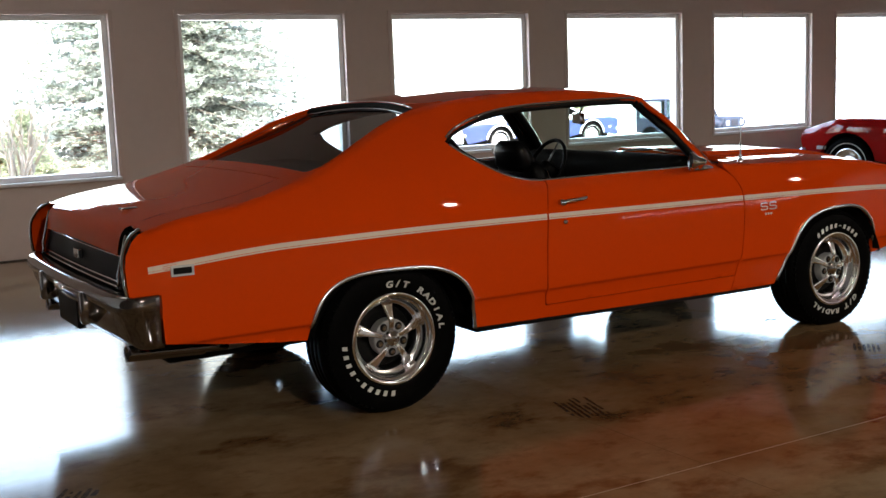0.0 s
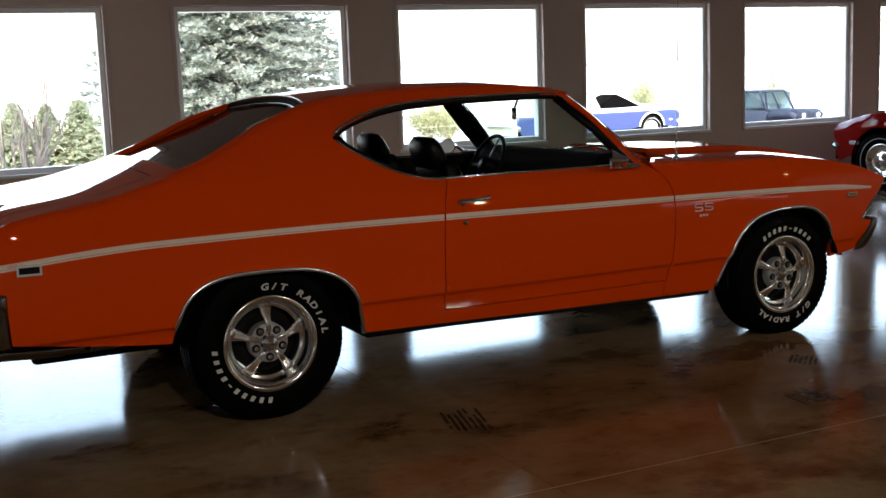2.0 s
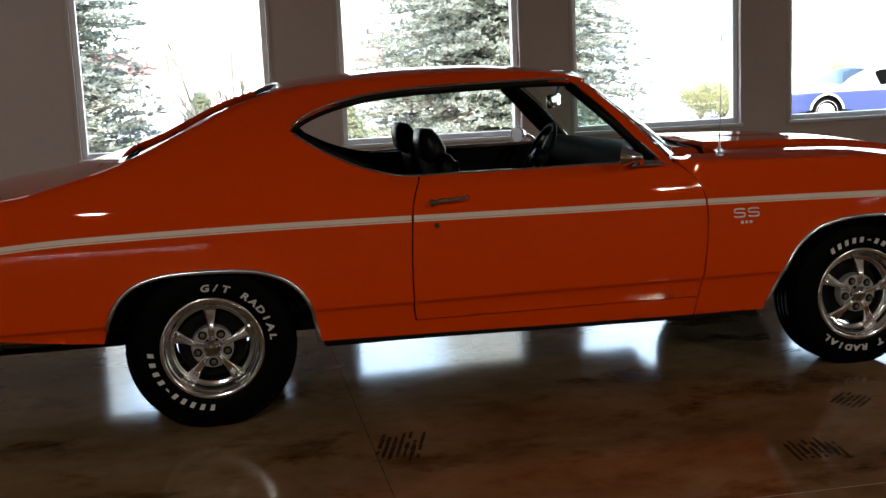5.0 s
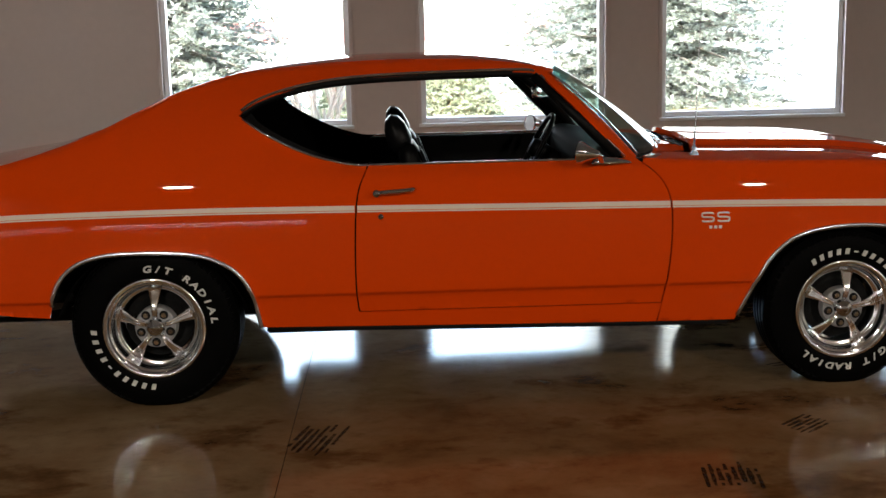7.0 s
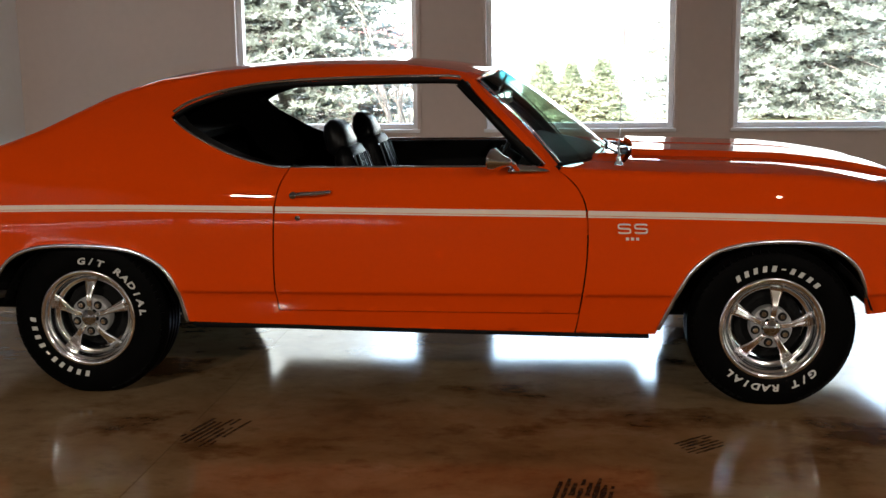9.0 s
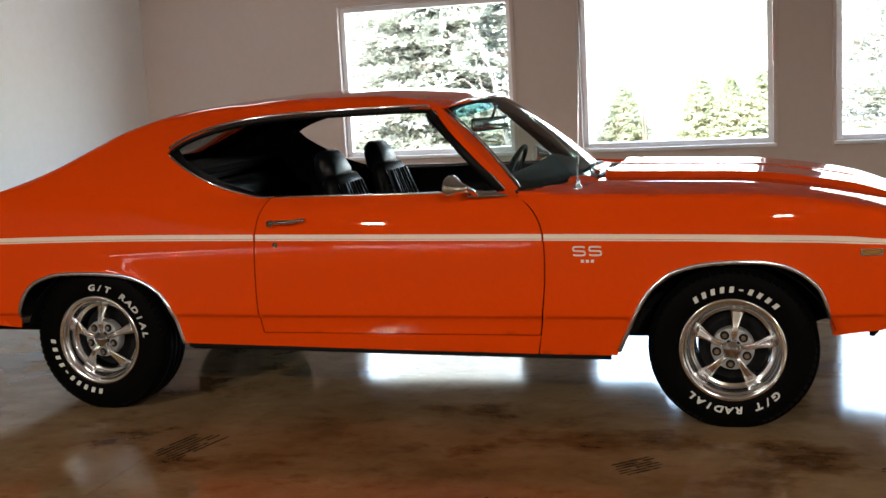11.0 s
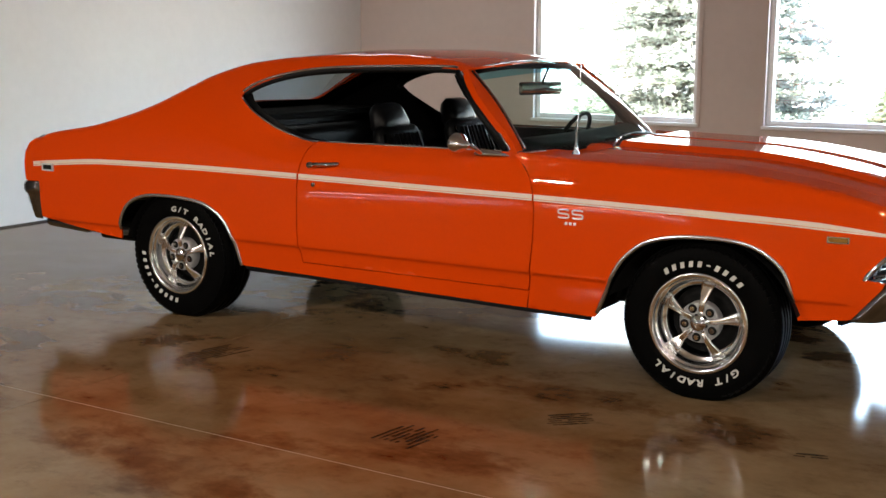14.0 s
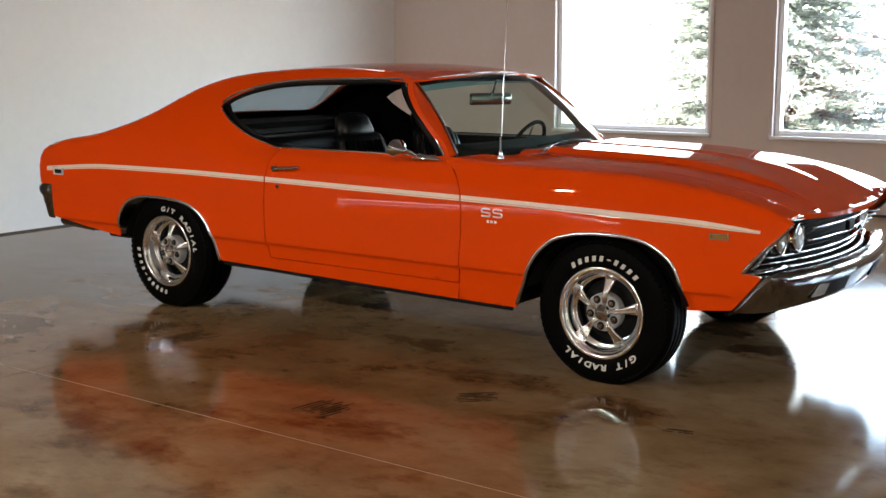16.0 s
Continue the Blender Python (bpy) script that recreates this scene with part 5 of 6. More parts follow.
# underbody, wheel houses and floor pan
part("floor_pan", box_bm(-2.35, 1.50, -0.60, 0.60, 0.30, 0.42, 0.02), UNDER, car, "black underbody")
part("front_frame", box_bm(1.51, 1.95, -0.50, 0.50, 0.39, 0.46, 0.02), UNDER, car, "black front frame")
part("floor_pan", box_bm(-0.97, 0.94, -0.90, 0.90, 0.285, 0.40, 0.01), UNDER, car, "black sill pan")
for x, r in ((-AXLE, 0.40), (AXLE, 0.41)):
    for s in (-1, 1):
        arc = turned([(r, -0.93), (r, -0.58), (0.0, -0.575)], 24, "y", None, 0.3, math.pi - 0.3)
        part("wheel_house", arc, UNDER, car, "black wheel house", True, pose(x, 0, 0.27) if s < 0 else pose(x, 0, 0.27, 0, 0, 180))
part("axle", tube([(-AXLE, -0.7, 0.335), (-AXLE, 0.7, 0.335)], 0.045, 12), UNDER, car, "black rear axle")
for s in (-1, 1):
    part("exhaust_pipe", tube(spline([(0.6, s * 0.25, 0.27), (-0.9, s * 0.27, 0.26), (-1.3, s * 0.45, 0.40), (-1.7, s * 0.55, 0.40), (-2.05, s * 0.73, 0.385), (-2.33, s * 0.76, 0.398)], 4), 0.028, 10), GUNMETAL, car, "grey exhaust pipe")
part("trunk_floor", box_bm(-2.45, -1.75, -0.85, 0.85, 0.43, 0.47, 0.01), UNDER, car)
for s in (-1, 1):
    part("inner_quarter", box_bm(-2.45, -1.9, s * 0.90 - 0.01, s * 0.90 + 0.01, 0.43, 0.85), UNDER, car)

# ---- cabin ----
def lining(x, z):
    p = side_cabin(x, z)
    return Vector((p.x, p.y + 0.030, p.z))
inner_top = [(x, z - 0.022) for x, z in GLASS_TOP[3:-1]]
inner_low = [(x + 0.035, z + 0.004) for x, z in GLASS_LOW[2:]]
lin_outline = ([(-0.536, 0.975)] + inner_low[::-1][1:] + [(-1.0, 1.176)] + inner_top + [(0.140, 1.292), (0.470, 0.972), (0.545, 0.972), (0.23, 1.305)] + [(x, roof_edge(x) - 0.006) for x in np.linspace(0.2, -1.80, 30)]
               + [(-1.80, 0.72), (-0.92, 0.72), (-0.90, 0.5), (-0.536, 0.5)])
lin = sheet_bm(lin_outline, lining, 0.06, (0, 1, 0), 0.0)
part("side_lining", lin.copy(), VINYL, car, "black side lining")
part("side_lining", mirrored(lin), VINYL, car, "black side lining")
lin.free()
sail = sheet_bm(strip_outline(curve_of([-2.5, -1.80, -1.70, -1.10], [0.20, 0.17, 0.05, 0.05])), lambda x, y: cabin_top(x, y) + Vector((0, 0, -0.026)), 0.05, (0, 0, -1), 0)
for f in [f for f in sail.faces if f.calc_center_median().x < -1.78]:
    sail.faces.remove(f)
part("sail_lining", sail.copy(), VINYL, car, "black sail lining")
part("sail_lining", mirrored(sail), VINYL, car, "black sail lining")
sail.free()
liner_edge = [(x, cabin_reach(x) + 0.02) for x in np.linspace(0.24, -1.10, 20)]
head = sheet_bm([(x, -y) for x, y in liner_edge] + liner_edge[::-1], lambda x, y: cabin_top(x, y) + Vector((0, 0, -0.034)), 0.1, (0, 0, -1), 0.0)
part("headliner", head, VINYL, car, "black headliner")
for s in (-1, 1):
    owner = door_r if s == -1 else door_l
    card = box_bm(-0.56, 0.60, s * 0.80 - 0.015, s * 0.80 + 0.015, 0.42, 0.962, 0.01)
    part("door_card", card, VINYL, owner, "black vinyl door card", False)
    part("armrest", box_bm(-0.30, 0.15, s * 0.755 - 0.03, s * 0.755 + 0.03, 0.66, 0.71, 0.015), VINYL, owner)
    part("door_shelf", box_bm(-0.55, 0.55, s * 0.835 - 0.03, s * 0.835 + 0.03, 0.945, 0.962, 0.004), VINYL, owner, "black belt shelf", False)
part("cabin_floor", box_bm(-1.2, 0.9, -0.78, 0.78, 0.42, 0.45), CARPET, car, "black carpet", False)
part("rear_bulkhead", box_bm(-1.30, -1.27, -0.80, 0.80, 0.42, 1.015), VINYL, car, "black trunk bulkhead", False)
part("parcel_shelf", box_bm(-1.78, -1.18, -0.80, 0.80, 1.02, 1.055, 0.005), CARPET, car, "black parcel shelf", False)
part("firewall", box_bm(0.78, 0.82, -0.76, 0.76, 0.40, 0.93), TRIM, car, "", False)
dash = bmesh.new()
prof = spline([(0.64, 0.998), (0.51, 1.012), (0.42, 0.985), (0.40, 0.91), (0.43, 0.80), (0.50, 0.74), (0.78, 0.74), (0.78, 0.962)], 4, True)
rings = [[dash.verts.new((x - (x - 0.40) * 0.52 * (y / 0.76) ** 2, y, z)) for x, z in prof] for y in np.linspace(-0.76, 0.76, 13)]
for one, two in zip(rings, rings[1:]):
    for j in range(len(prof)):
        dash.faces.new((one[j], one[(j + 1) % len(prof)], two[(j + 1) % len(prof)], two[j]))
dash.faces.new(rings[0]), dash.faces.new(rings[-1])
bmesh.ops.recalc_face_normals(dash, faces=dash.faces)
part("dashboard", dash, UNDER, car, "black padded dashboard")
steer = empty("steering_wheel", "", "", "", pose(0.28, 0.38, 0.915, 0, 62, 180))
steer.parent = car
ring_pts = [(0.185 * math.cos(a), 0.185 * math.sin(a), 0) for a in np.linspace(0, 2 * math.pi, 33)]
part("wheel_rim", tube(ring_pts, 0.012, 8), VINYL, steer, "black steering wheel rim")
part("wheel_hub", turned([(0.0, 0.03), (0.04, 0.028), (0.05, 0.0), (0.03, -0.18)], 20, "z"), VINYL, steer)
for a in (0.2, math.pi - 0.2, -math.pi / 2):
    part("wheel_spoke", tube([(0.04 * math.cos(a), 0.04 * math.sin(a), 0.0), (0.18 * math.cos(a), 0.18 * math.sin(a), 0.0)], 0.010, 6, None, None, 0.4), GUNMETAL, steer, "metal spoke")


def bucket_seat(y):
    seat = empty("bucket_seat", "", "", "", pose(-0.215, y, 0.37))
    seat.parent = car
    part("seat_cushion", box_bm(-0.05, 0.50, -0.25, 0.25, 0.0, 0.20, 0.06), VINYL, seat, "black vinyl cushion")
    lean = pose(0.0, 0, 0.08, 0, -16, 0)
    backrest = box_bm(-0.065, 0.065, -0.25, 0.25, 0.05, 0.60, 0.055)
    for v in backrest.verts:
        # the shoulders draw in and the top thins
        up = step_up(0.25, 0.62, v.co.z)
        v.co.y *= 1 - 0.24 * up
        v.co.x *= 1 - 0.30 * up
    part("backrest", backrest, VINYL, seat, "black vinyl backrest", True, lean)
    for k in range(7):
        yy = -0.15 + 0.05 * k
        part("pleat", tube([(0.062, yy, 0.14), (0.064, yy * 0.95, 0.35), (0.050, yy * 0.85, 0.545)], 0.015, 6, None, None, 0.5), VINYL_SHEEN, seat, "", True, lean)
    for sgn in (-1, 1):
        part("seat_trim", tube([(0.050, sgn * 0.235, 0.06), (0.060, sgn * 0.228, 0.30), (0.040, sgn * 0.185, 0.55)], 0.006, 6), CHROME, seat, "bright seat edge trim", True, lean)
    rest = box_bm(-0.055, 0.055, -0.15, 0.15, 0.0, 0.165, 0.050)
    for v in rest.verts:
        v.co.y *= 1 - 0.16 * step_up(0.04, 0.16, v.co.z)
        v.co.x *= 1 - 0.25 * step_up(0.06, 0.16, v.co.z)
    part("headrest", rest, VINYL_SHEEN, seat, "black vinyl headrest", True, pose(-0.172, 0, 0.612, 0, -20, 0))
    for yy in (-0.05, 0.05):
        part("headrest_post", tube([(-0.155, yy, 0.55), (-0.172, yy, 0.64)], 0.007, 8), CHROME, seat)


bucket_seat(-0.38)
bucket_seat(0.38)
part("rear_bench", merged(box_bm(-1.10, -0.68, -0.66, 0.66, 0.45, 0.66, 0.06), box_bm(-1.28, -1.08, -0.66, 0.66, 0.55, 0.985, 0.06)), VINYL, car, "black vinyl rear bench")
inner = empty("inside_mirror", "", "")
inner.parent = car
part("mirror_shell", box_bm(-0.012, 0.014, -0.14, 0.14, -0.032, 0.032, 0.010), CHROME, inner, "chrome mirror shell", True, pose(0.275, 0.0, 1.215, 0, 0, -24))
part("mirror_face", box_bm(-0.0155, -0.0125, -0.12, 0.12, -0.025, 0.025), MIRROR, inner, "", False, pose(0.275, 0.0, 1.215, 0, 0, -24))
part("mirror_stem", tube([(0.285, 0, 1.24), (0.32, 0, 1.32)], 0.007, 8), CHROME, inner)


# ---- other cars ----
def simple_coupe(name, label, m, low, high, roof_z=1.26, length=4.7, base=2.74, split_z=None, group="", over=0.95, cab_x=0.0):
    """A smaller two-door car: sides with arches, hood, deck, cabin, wheels, bumpers."""
    ob = empty(name, label, "car", group, m)
    nose, tail, ax = base / 2 + over, base / 2 + over - length, base / 2
    belt = curve_of([tail, -ax, 0.0, ax, nose], [0.80, 0.86, 0.84, 0.86, 0.72])
    half = curve_of([tail, -ax, 0.0, ax, nose], [0.80, 0.92, 0.90, 0.92, 0.78])
    def skin(x, z):
        top = belt(x)
        d = max(0.0, min(1.0, (top - z) / 0.10))
        return Vector((x, -(half(x) - 0.05 * max(0, (0.45 - z) / 0.25) ** 2 - 0.07 * (1 - math.sqrt(max(0, 1 - (1 - d) ** 2)))), z))
    def arch(cx, r):
        return [(cx + r * math.cos(a), 0.33 + r * math.sin(a)) for a in np.linspace(0.15, math.pi - 0.15, 14)]
    top = [(x, belt(x)) for x in np.linspace(tail + 0.04, nose - 0.05, 40)]
    low_run = [(nose - 0.02, 0.62), (nose - 0.1, 0.30)] + arch(ax, 0.37) + [(0, 0.22)] + arch(-ax, 0.37) + [(tail + 0.15, 0.30), (tail, 0.62)]
    side_ = sheet_bm(top + low_run, skin, 0.07, (0, -1, 0), 0.02)
    if split_z:
        lower = side_.copy()
        bmesh.ops.bisect_plane(lower, geom=lower.verts[:] + lower.edges[:] + lower.faces[:], plane_co=(0, 0, split_z), plane_no=(0, 0, 1), clear_outer=True)
        bmesh.ops.bisect_plane(side_, geom=side_.verts[:] + side_.edges[:] + side_.faces[:], plane_co=(0, 0, split_z), plane_no=(0, 0, 1), clear_inner=True)
        part("lower_panel", lower.copy(), low, ob)
        for cx in (ax, -ax):
            lip = tube([skin(x, z) + Vector((0, -0.006, 0)) for x, z in arch(cx, 0.385)], 0.022, 6)
            part("arch_lip", lip.copy(), high, ob, "white wheel-arch lip")
            part("arch_lip", mirrored(lip), high, ob, "white wheel-arch lip")
            lip.free()
        part("lower_panel", mirrored(lower), low, ob)
        lower.free()
    part("side_panel", side_.copy(), high, ob)
    part("side_panel", mirrored(side_), high, ob)
    side_.free()
    reach = lambda x: -skin(x, belt(x)).y + 0.002
    deck_ = [(x, -reach(x)) for x in np.linspace(tail + 0.04, nose - 0.05, 40)]
    part("hood_and_deck", sheet_bm(deck_ + [(x, -y) for x, y in deck_[::-1]], lambda x, y: Vector((x, y, belt(x) + 0.07 * (1 - (y / reach(x)) ** 2) * step_up(0, 0.5, min(x - tail, nose - x)))), 0.12, (0, 0, 1), 0.02), high, ob)
    part("nose_panel", sheet_bm([(-0.78, 0.32), (0.78, 0.32), (0.78, 0.70), (-0.78, 0.70)], lambda y, z: Vector((nose - 0.05 + 0.10 * (1 - (y / 0.8) ** 2), y, z)), 0.12, (1, 0, 0), 0.02), low, ob)
    part("tail_panel", sheet_bm([(-0.78, 0.32), (0.78, 0.32), (0.78, 0.78), (-0.78, 0.78)], lambda y, z: Vector((tail + 0.02 - 0.05 * (1 - (y / 0.8) ** 2), y, z)), 0.12, (-1, 0, 0), 0.02), high if split_z else low, ob)
    # cabin
    c = [(-1.55, 0.84), (-0.75, roof_z - 0.03), (0.05, roof_z - 0.02), (0.75, 0.86)]
    def wall_(x, z):
        return Vector((x, -(0.80 - 0.20 * (z - 0.84) / 0.4), z))
    cab = sheet_bm([(-1.55, 0.84), (-1.2, 1.04), (-0.75, roof_z - 0.03), (0.05, roof_z - 0.02), (0.75, 0.86), (0.68, 0.86), (0.02, roof_z - 0.06), (-0.45, roof_z - 0.06), (-0.62, roof_z - 0.12), (-0.55, 0.86)], wall_, 0.08, (0, -1, 0), 0.02)
    ahead = pose(cab_x, 0, 0)
    part("pillar_panel", cab.copy(), high, ob, "", True, ahead)
    part("pillar_panel", mirrored(cab), high, ob, "", True, ahead)
    cab.free()
    pane_ = sheet_bm([(0.68, 0.86), (0.02, roof_z - 0.06), (-0.45, roof_z - 0.06), (-0.62, roof_z - 0.12), (-0.55, 0.86)], lambda x, z: wall_(x, z) + Vector((0, 0.02, 0)), 0.1, (0, -1, 0), 0)
    part("side_window", pane_.copy(), DARK_GLASS, ob, "dark side window", True, ahead)
    part("side_window", mirrored(pane_), DARK_GLASS, ob, "dark side window", True, ahead)
    pane_.free()
    part("roof", sheet_bm([(-0.80, -0.61), (0.06, -0.61), (0.06, 0.61), (-0.80, 0.61)], lambda x, y: Vector((x, y, roof_z - 0.03 + 0.03 * (1 - (y / 0.62) ** 2))), 0.1, (0, 0, 1), 0.03), high, ob, "", True, ahead)
    for nm, a, b in (("windshield", (0.05, roof_z - 0.02, 0.60), (0.78, 0.86, 0.78)), ("rear_window", (-0.78, roof_z - 0.02, 0.60), (-1.5, 0.86, 0.76))):
        part(nm, sheet_bm([(-1, 0), (1, 0), (1, 1), (-1, 1)], lambda u, v, a=a, b=b: Vector((a[0] + (b[0] - a[0]) * v, u * (a[2] + (b[2] - a[2]) * v), a[1] + (b[1] - a[1]) * v + 0.02 * (1 - u * u))), 0.25, (0, 0, 1), 0.0), REAR_GLASS, ob, "tinted glass", True, ahead)
    for x in (ax, -ax):
        for s in (-1, 1):
            wh = empty("wheel", "", "", "", pose(x, s * (half(x) - 0.12), 0.325, 0, 0, 0 if s < 0 else 180))
            wh.parent = ob
            part("tyre", turned([(0.19, -0.08), (0.22, -0.10), (0.29, -0.10), (0.325, -0.07), (0.325, 0.07), (0.29, 0.10), (0.2, 0.1)], 36), RUBBER, wh)
            part("rim", turned([(0.0, -0.075), (0.04, -0.08), (0.06, -0.05), (0.15, -0.04), (0.175, -0.085), (0.195, -0.09), (0.19, 0.0)], 30), ALLOY, wh, "bright rim")
            part("sidewall_ring", turned([(0.247, -0.1015), (0.249, -0.103), (0.253, -0.103), (0.255, -0.1015)], 36), LETTERING, wh, "white sidewall ring")
            part("wheel_house", turned([(0.375, -0.10), (0.375, 0.25), (0.0, 0.25)], 20), UNDER, wh)
    for x, z in ((nose + 0.03, 0.47), (tail - 0.02, 0.5)):
        part("bumper", tube([(x - 0.10 * (1 if x > 0 else -1) * (y / 0.8) ** 2, y, z) for y in np.linspace(-0.82, 0.82, 13)], 0.045, 8), CHROME, ob, "chrome bumper")
    part("floor_pan", box_bm(tail + 0.3, nose - 0.3, -0.7, 0.7, 0.22, 0.4), UNDER, ob, "", False)
    for s in (-1, 1):
        part("headlight", turned([(0.0, 0.02), (0.06, 0.012), (0.08, 0.0), (0.085, -0.04)], 20, "x"), LAMP_CLEAR, ob, "round headlight", True, pose(nose + 0.0, s * 0.58, 0.58))
        part("marker_lamp", box_bm(nose - 0.42, nose - 0.30, s * half(nose - 0.36) - 0.008, s * half(nose - 0.36) + 0.008, 0.50, 0.54, 0.003), LAMP_CLEAR, ob, "pale marker lamp", False)
    return ob


simple_coupe("classic_coupe", "glossy red classic coupe parked near the window wall", pose(8.28, 2.59, 0, 0, 0, 98), RED, RED, 1.28, 4.5, 2.74, None, "", 0.72)


# ---- outdoors ----
def ground_z(x, y):
    return -0.12 - 0.018 * max(0.0, y - 6) * (1 if y < 60 else 60 / y) - 0.055 * max(0.0, min(x, 60) - 14)


bm = bmesh.new()
xs = [-900, -300, -120, -60, -30, -15, -8, 0, 8, 14, 20, 30, 45, 60, 120, 300, 900]
ys = [-900, -200, -60, -12.3, 5.7, 8, 12, 16, 20, 25, 32, 45, 60, 110, 250, 900]
grid = [[bm.verts.new((x, y, ground_z(x, y) if y > 5 else -0.25)) for x in xs] for y in ys]
for r1, r2 in zip(grid, grid[1:]):
    for k in range(len(xs) - 1):
        bm.faces.new((r1[k], r1[k + 1], r2[k + 1], r2[k]))
setting("ground", bm, GROUND, "pale gravel and asphalt lot sloping away", "ground", True)

bm = bmesh.new()
g2 = [[bm.verts.new((x, y, ground_z(x, y) + 0.02)) for x in (-26, -14, -6, 0, 5, 11)] for y in (8, 11, 14, 18, 22, 26, 34)]
for r1, r2 in zip(g2, g2[1:]):
    for k in range(5):
        bm.faces.new((r1[k], r1[k + 1], r2[k + 1], r2[k]))
setting("lawn", bm, GRASS, "strip of dry lawn under the spruces", "ground", True)


def spruce(name, label, x, y, height, radius, seed, needle=SPRUCE, dense=1.0, group="trees outside", full_below=9.0):
    """A conifer: tapered trunk, tiers of limbs, and fluffy clumps of needle sprays along each limb, thinner above full_below."""
    rnd = random.Random(seed)
    z0 = ground_z(x, y) - 0.05
    tree = empty(name, label, "tree", group, pose(x, y, z0))
    part("trunk", tube([(0, 0, 0), (0.02 * height / 10, 0, height * 0.4), (0, 0.02, height * 0.98)], 0.022 * height, 10, None, 0.08), BARK, tree)
    limbs, points, faces = bmesh.new(), [], []
    scale = 0.55 + 0.11 * radius
    z = 0.12
    while z < height * 0.97:
        f = 1 - z / height
        low = z < full_below
        reach = radius * (f ** 0.85) * (1 if z > 0.3 else 0.85)
        n = max(6, int((8 + 8 * f) * dense * (1 if low else 0.6)))
        for k in range(n):
            a = 2 * math.pi * (k + rnd.random() * 0.8) / n + z * 3.1
            length = reach * rnd.uniform(0.66, 1.12)
            droop = rnd.uniform(0.02, 0.30) * length
            rise = rnd.uniform(-0.05, 0.14) * length
            c, s = math.cos(a), math.sin(a)
            path = [Vector((c * length * q, s * length * q, z + rise * q - droop * q * q + 0.10 * length * max(0, q - 0.7))) for q in (0, 0.35, 0.7, 1.0)]
            if length > 0.5:
                tube(path, 0.010 * length + 0.004, 4, limbs, 0.25)
            m = max(4, int(length * (6 if low else 3) * dense))
            for j in range(m):
                q = 0.22 + 0.78 * (j + rnd.random()) / m
                i = min(int(q * 3), 2)
                spread = 0.30 * length * (1.15 - q)
                off = rnd.uniform(-1, 1) * spread
                p = path[i].lerp(path[i + 1], min(q * 3 - i, 1.0)) + Vector((-s * off, c * off, -0.10 * abs(off) + rnd.uniform(-0.04, 0.05) * scale))
                for _ in range(6 if low else 3):
                    size = rnd.uniform(0.09, 0.21) * scale
                    d = Vector((c * 0.7 + rnd.uniform(-0.9, 0.9), s * 0.7 + rnd.uniform(-0.9, 0.9), rnd.uniform(-0.25, 0.75))).normalized() * size
                    w = Vector((-d.y, d.x, rnd.uniform(-0.5, 0.5) * size)).normalized() * size * rnd.uniform(0.20, 0.34)
                    base = len(points)
                    mid = p + d * 0.5 + Vector((0, 0, size * 0.10))
                    points += [p[:], (mid + w)[:], (p + d)[:], (mid - w)[:]]
                    faces += [(base, base + 1, base + 2), (base, base + 2, base + 3)]
        z += (0.13 + 0.09 * rnd.random()) * (0.5 + 0.05 * height if height > 4 else 0.14 + 0.12 * height)
    data = bpy.data.meshes.new("crown")
    data.from_pydata(points, [], faces)
    data.materials.append(needle)
    crown = new("crown", data)
    crown.parent = tree
    part("limbs", limbs, BARK, tree)
    return tree


def shrub(name, label, x, y, height, spread, seed, leaf=SHRUB):
    """A bush: many thin stems that fork, with small leaves along them."""
    rnd = random.Random(seed)
    ob = empty(name, label, "shrub", "shrubs outside", pose(x, y, ground_z(x, y) - 0.03))
    stems, leaves = bmesh.new(), bmesh.new()
    for k in range(26):
        a, lean = rnd.uniform(0, 2 * math.pi), rnd.uniform(0.1, 1.0)
        tip = Vector((math.cos(a) * spread * lean, math.sin(a) * spread * lean, height * rnd.uniform(0.65, 1.0) * (1 - 0.35 * lean * lean)))
        mid = tip * 0.5 + Vector((rnd.uniform(-0.1, 0.1), rnd.uniform(-0.1, 0.1), 0.12 * height))
        tube([(0, 0, 0), mid, tip], 0.012, 4, stems, 0.3)
        for j in range(240):
            q = rnd.uniform(0.25, 1.05)
            p = (Vector((0, 0, 0)).lerp(mid, q * 2) if q < 0.5 else mid.lerp(tip, q * 2 - 1)) + Vector([rnd.gauss(0, 0.13 * spread + 0.04) for _ in range(3)])
            p.z = max(p.z, 0.05)
            d = Vector([rnd.uniform(-1, 1) for _ in range(3)]).normalized() * rnd.uniform(0.03, 0.07) * (0.7 + 0.4 * spread)
            w = d.orthogonal().normalized() * d.length * 0.4
            vs = [leaves.verts.new(v) for v in (p, p + d * 0.5 + w, p + d, p + d * 0.5 - w)]
            leaves.faces.new(vs[:3])
            leaves.faces.new((vs[0], vs[2], vs[3]))
    part("stems", stems, BARK, ob)
    part("leaves", leaves, leaf, ob, "", False)
    return ob


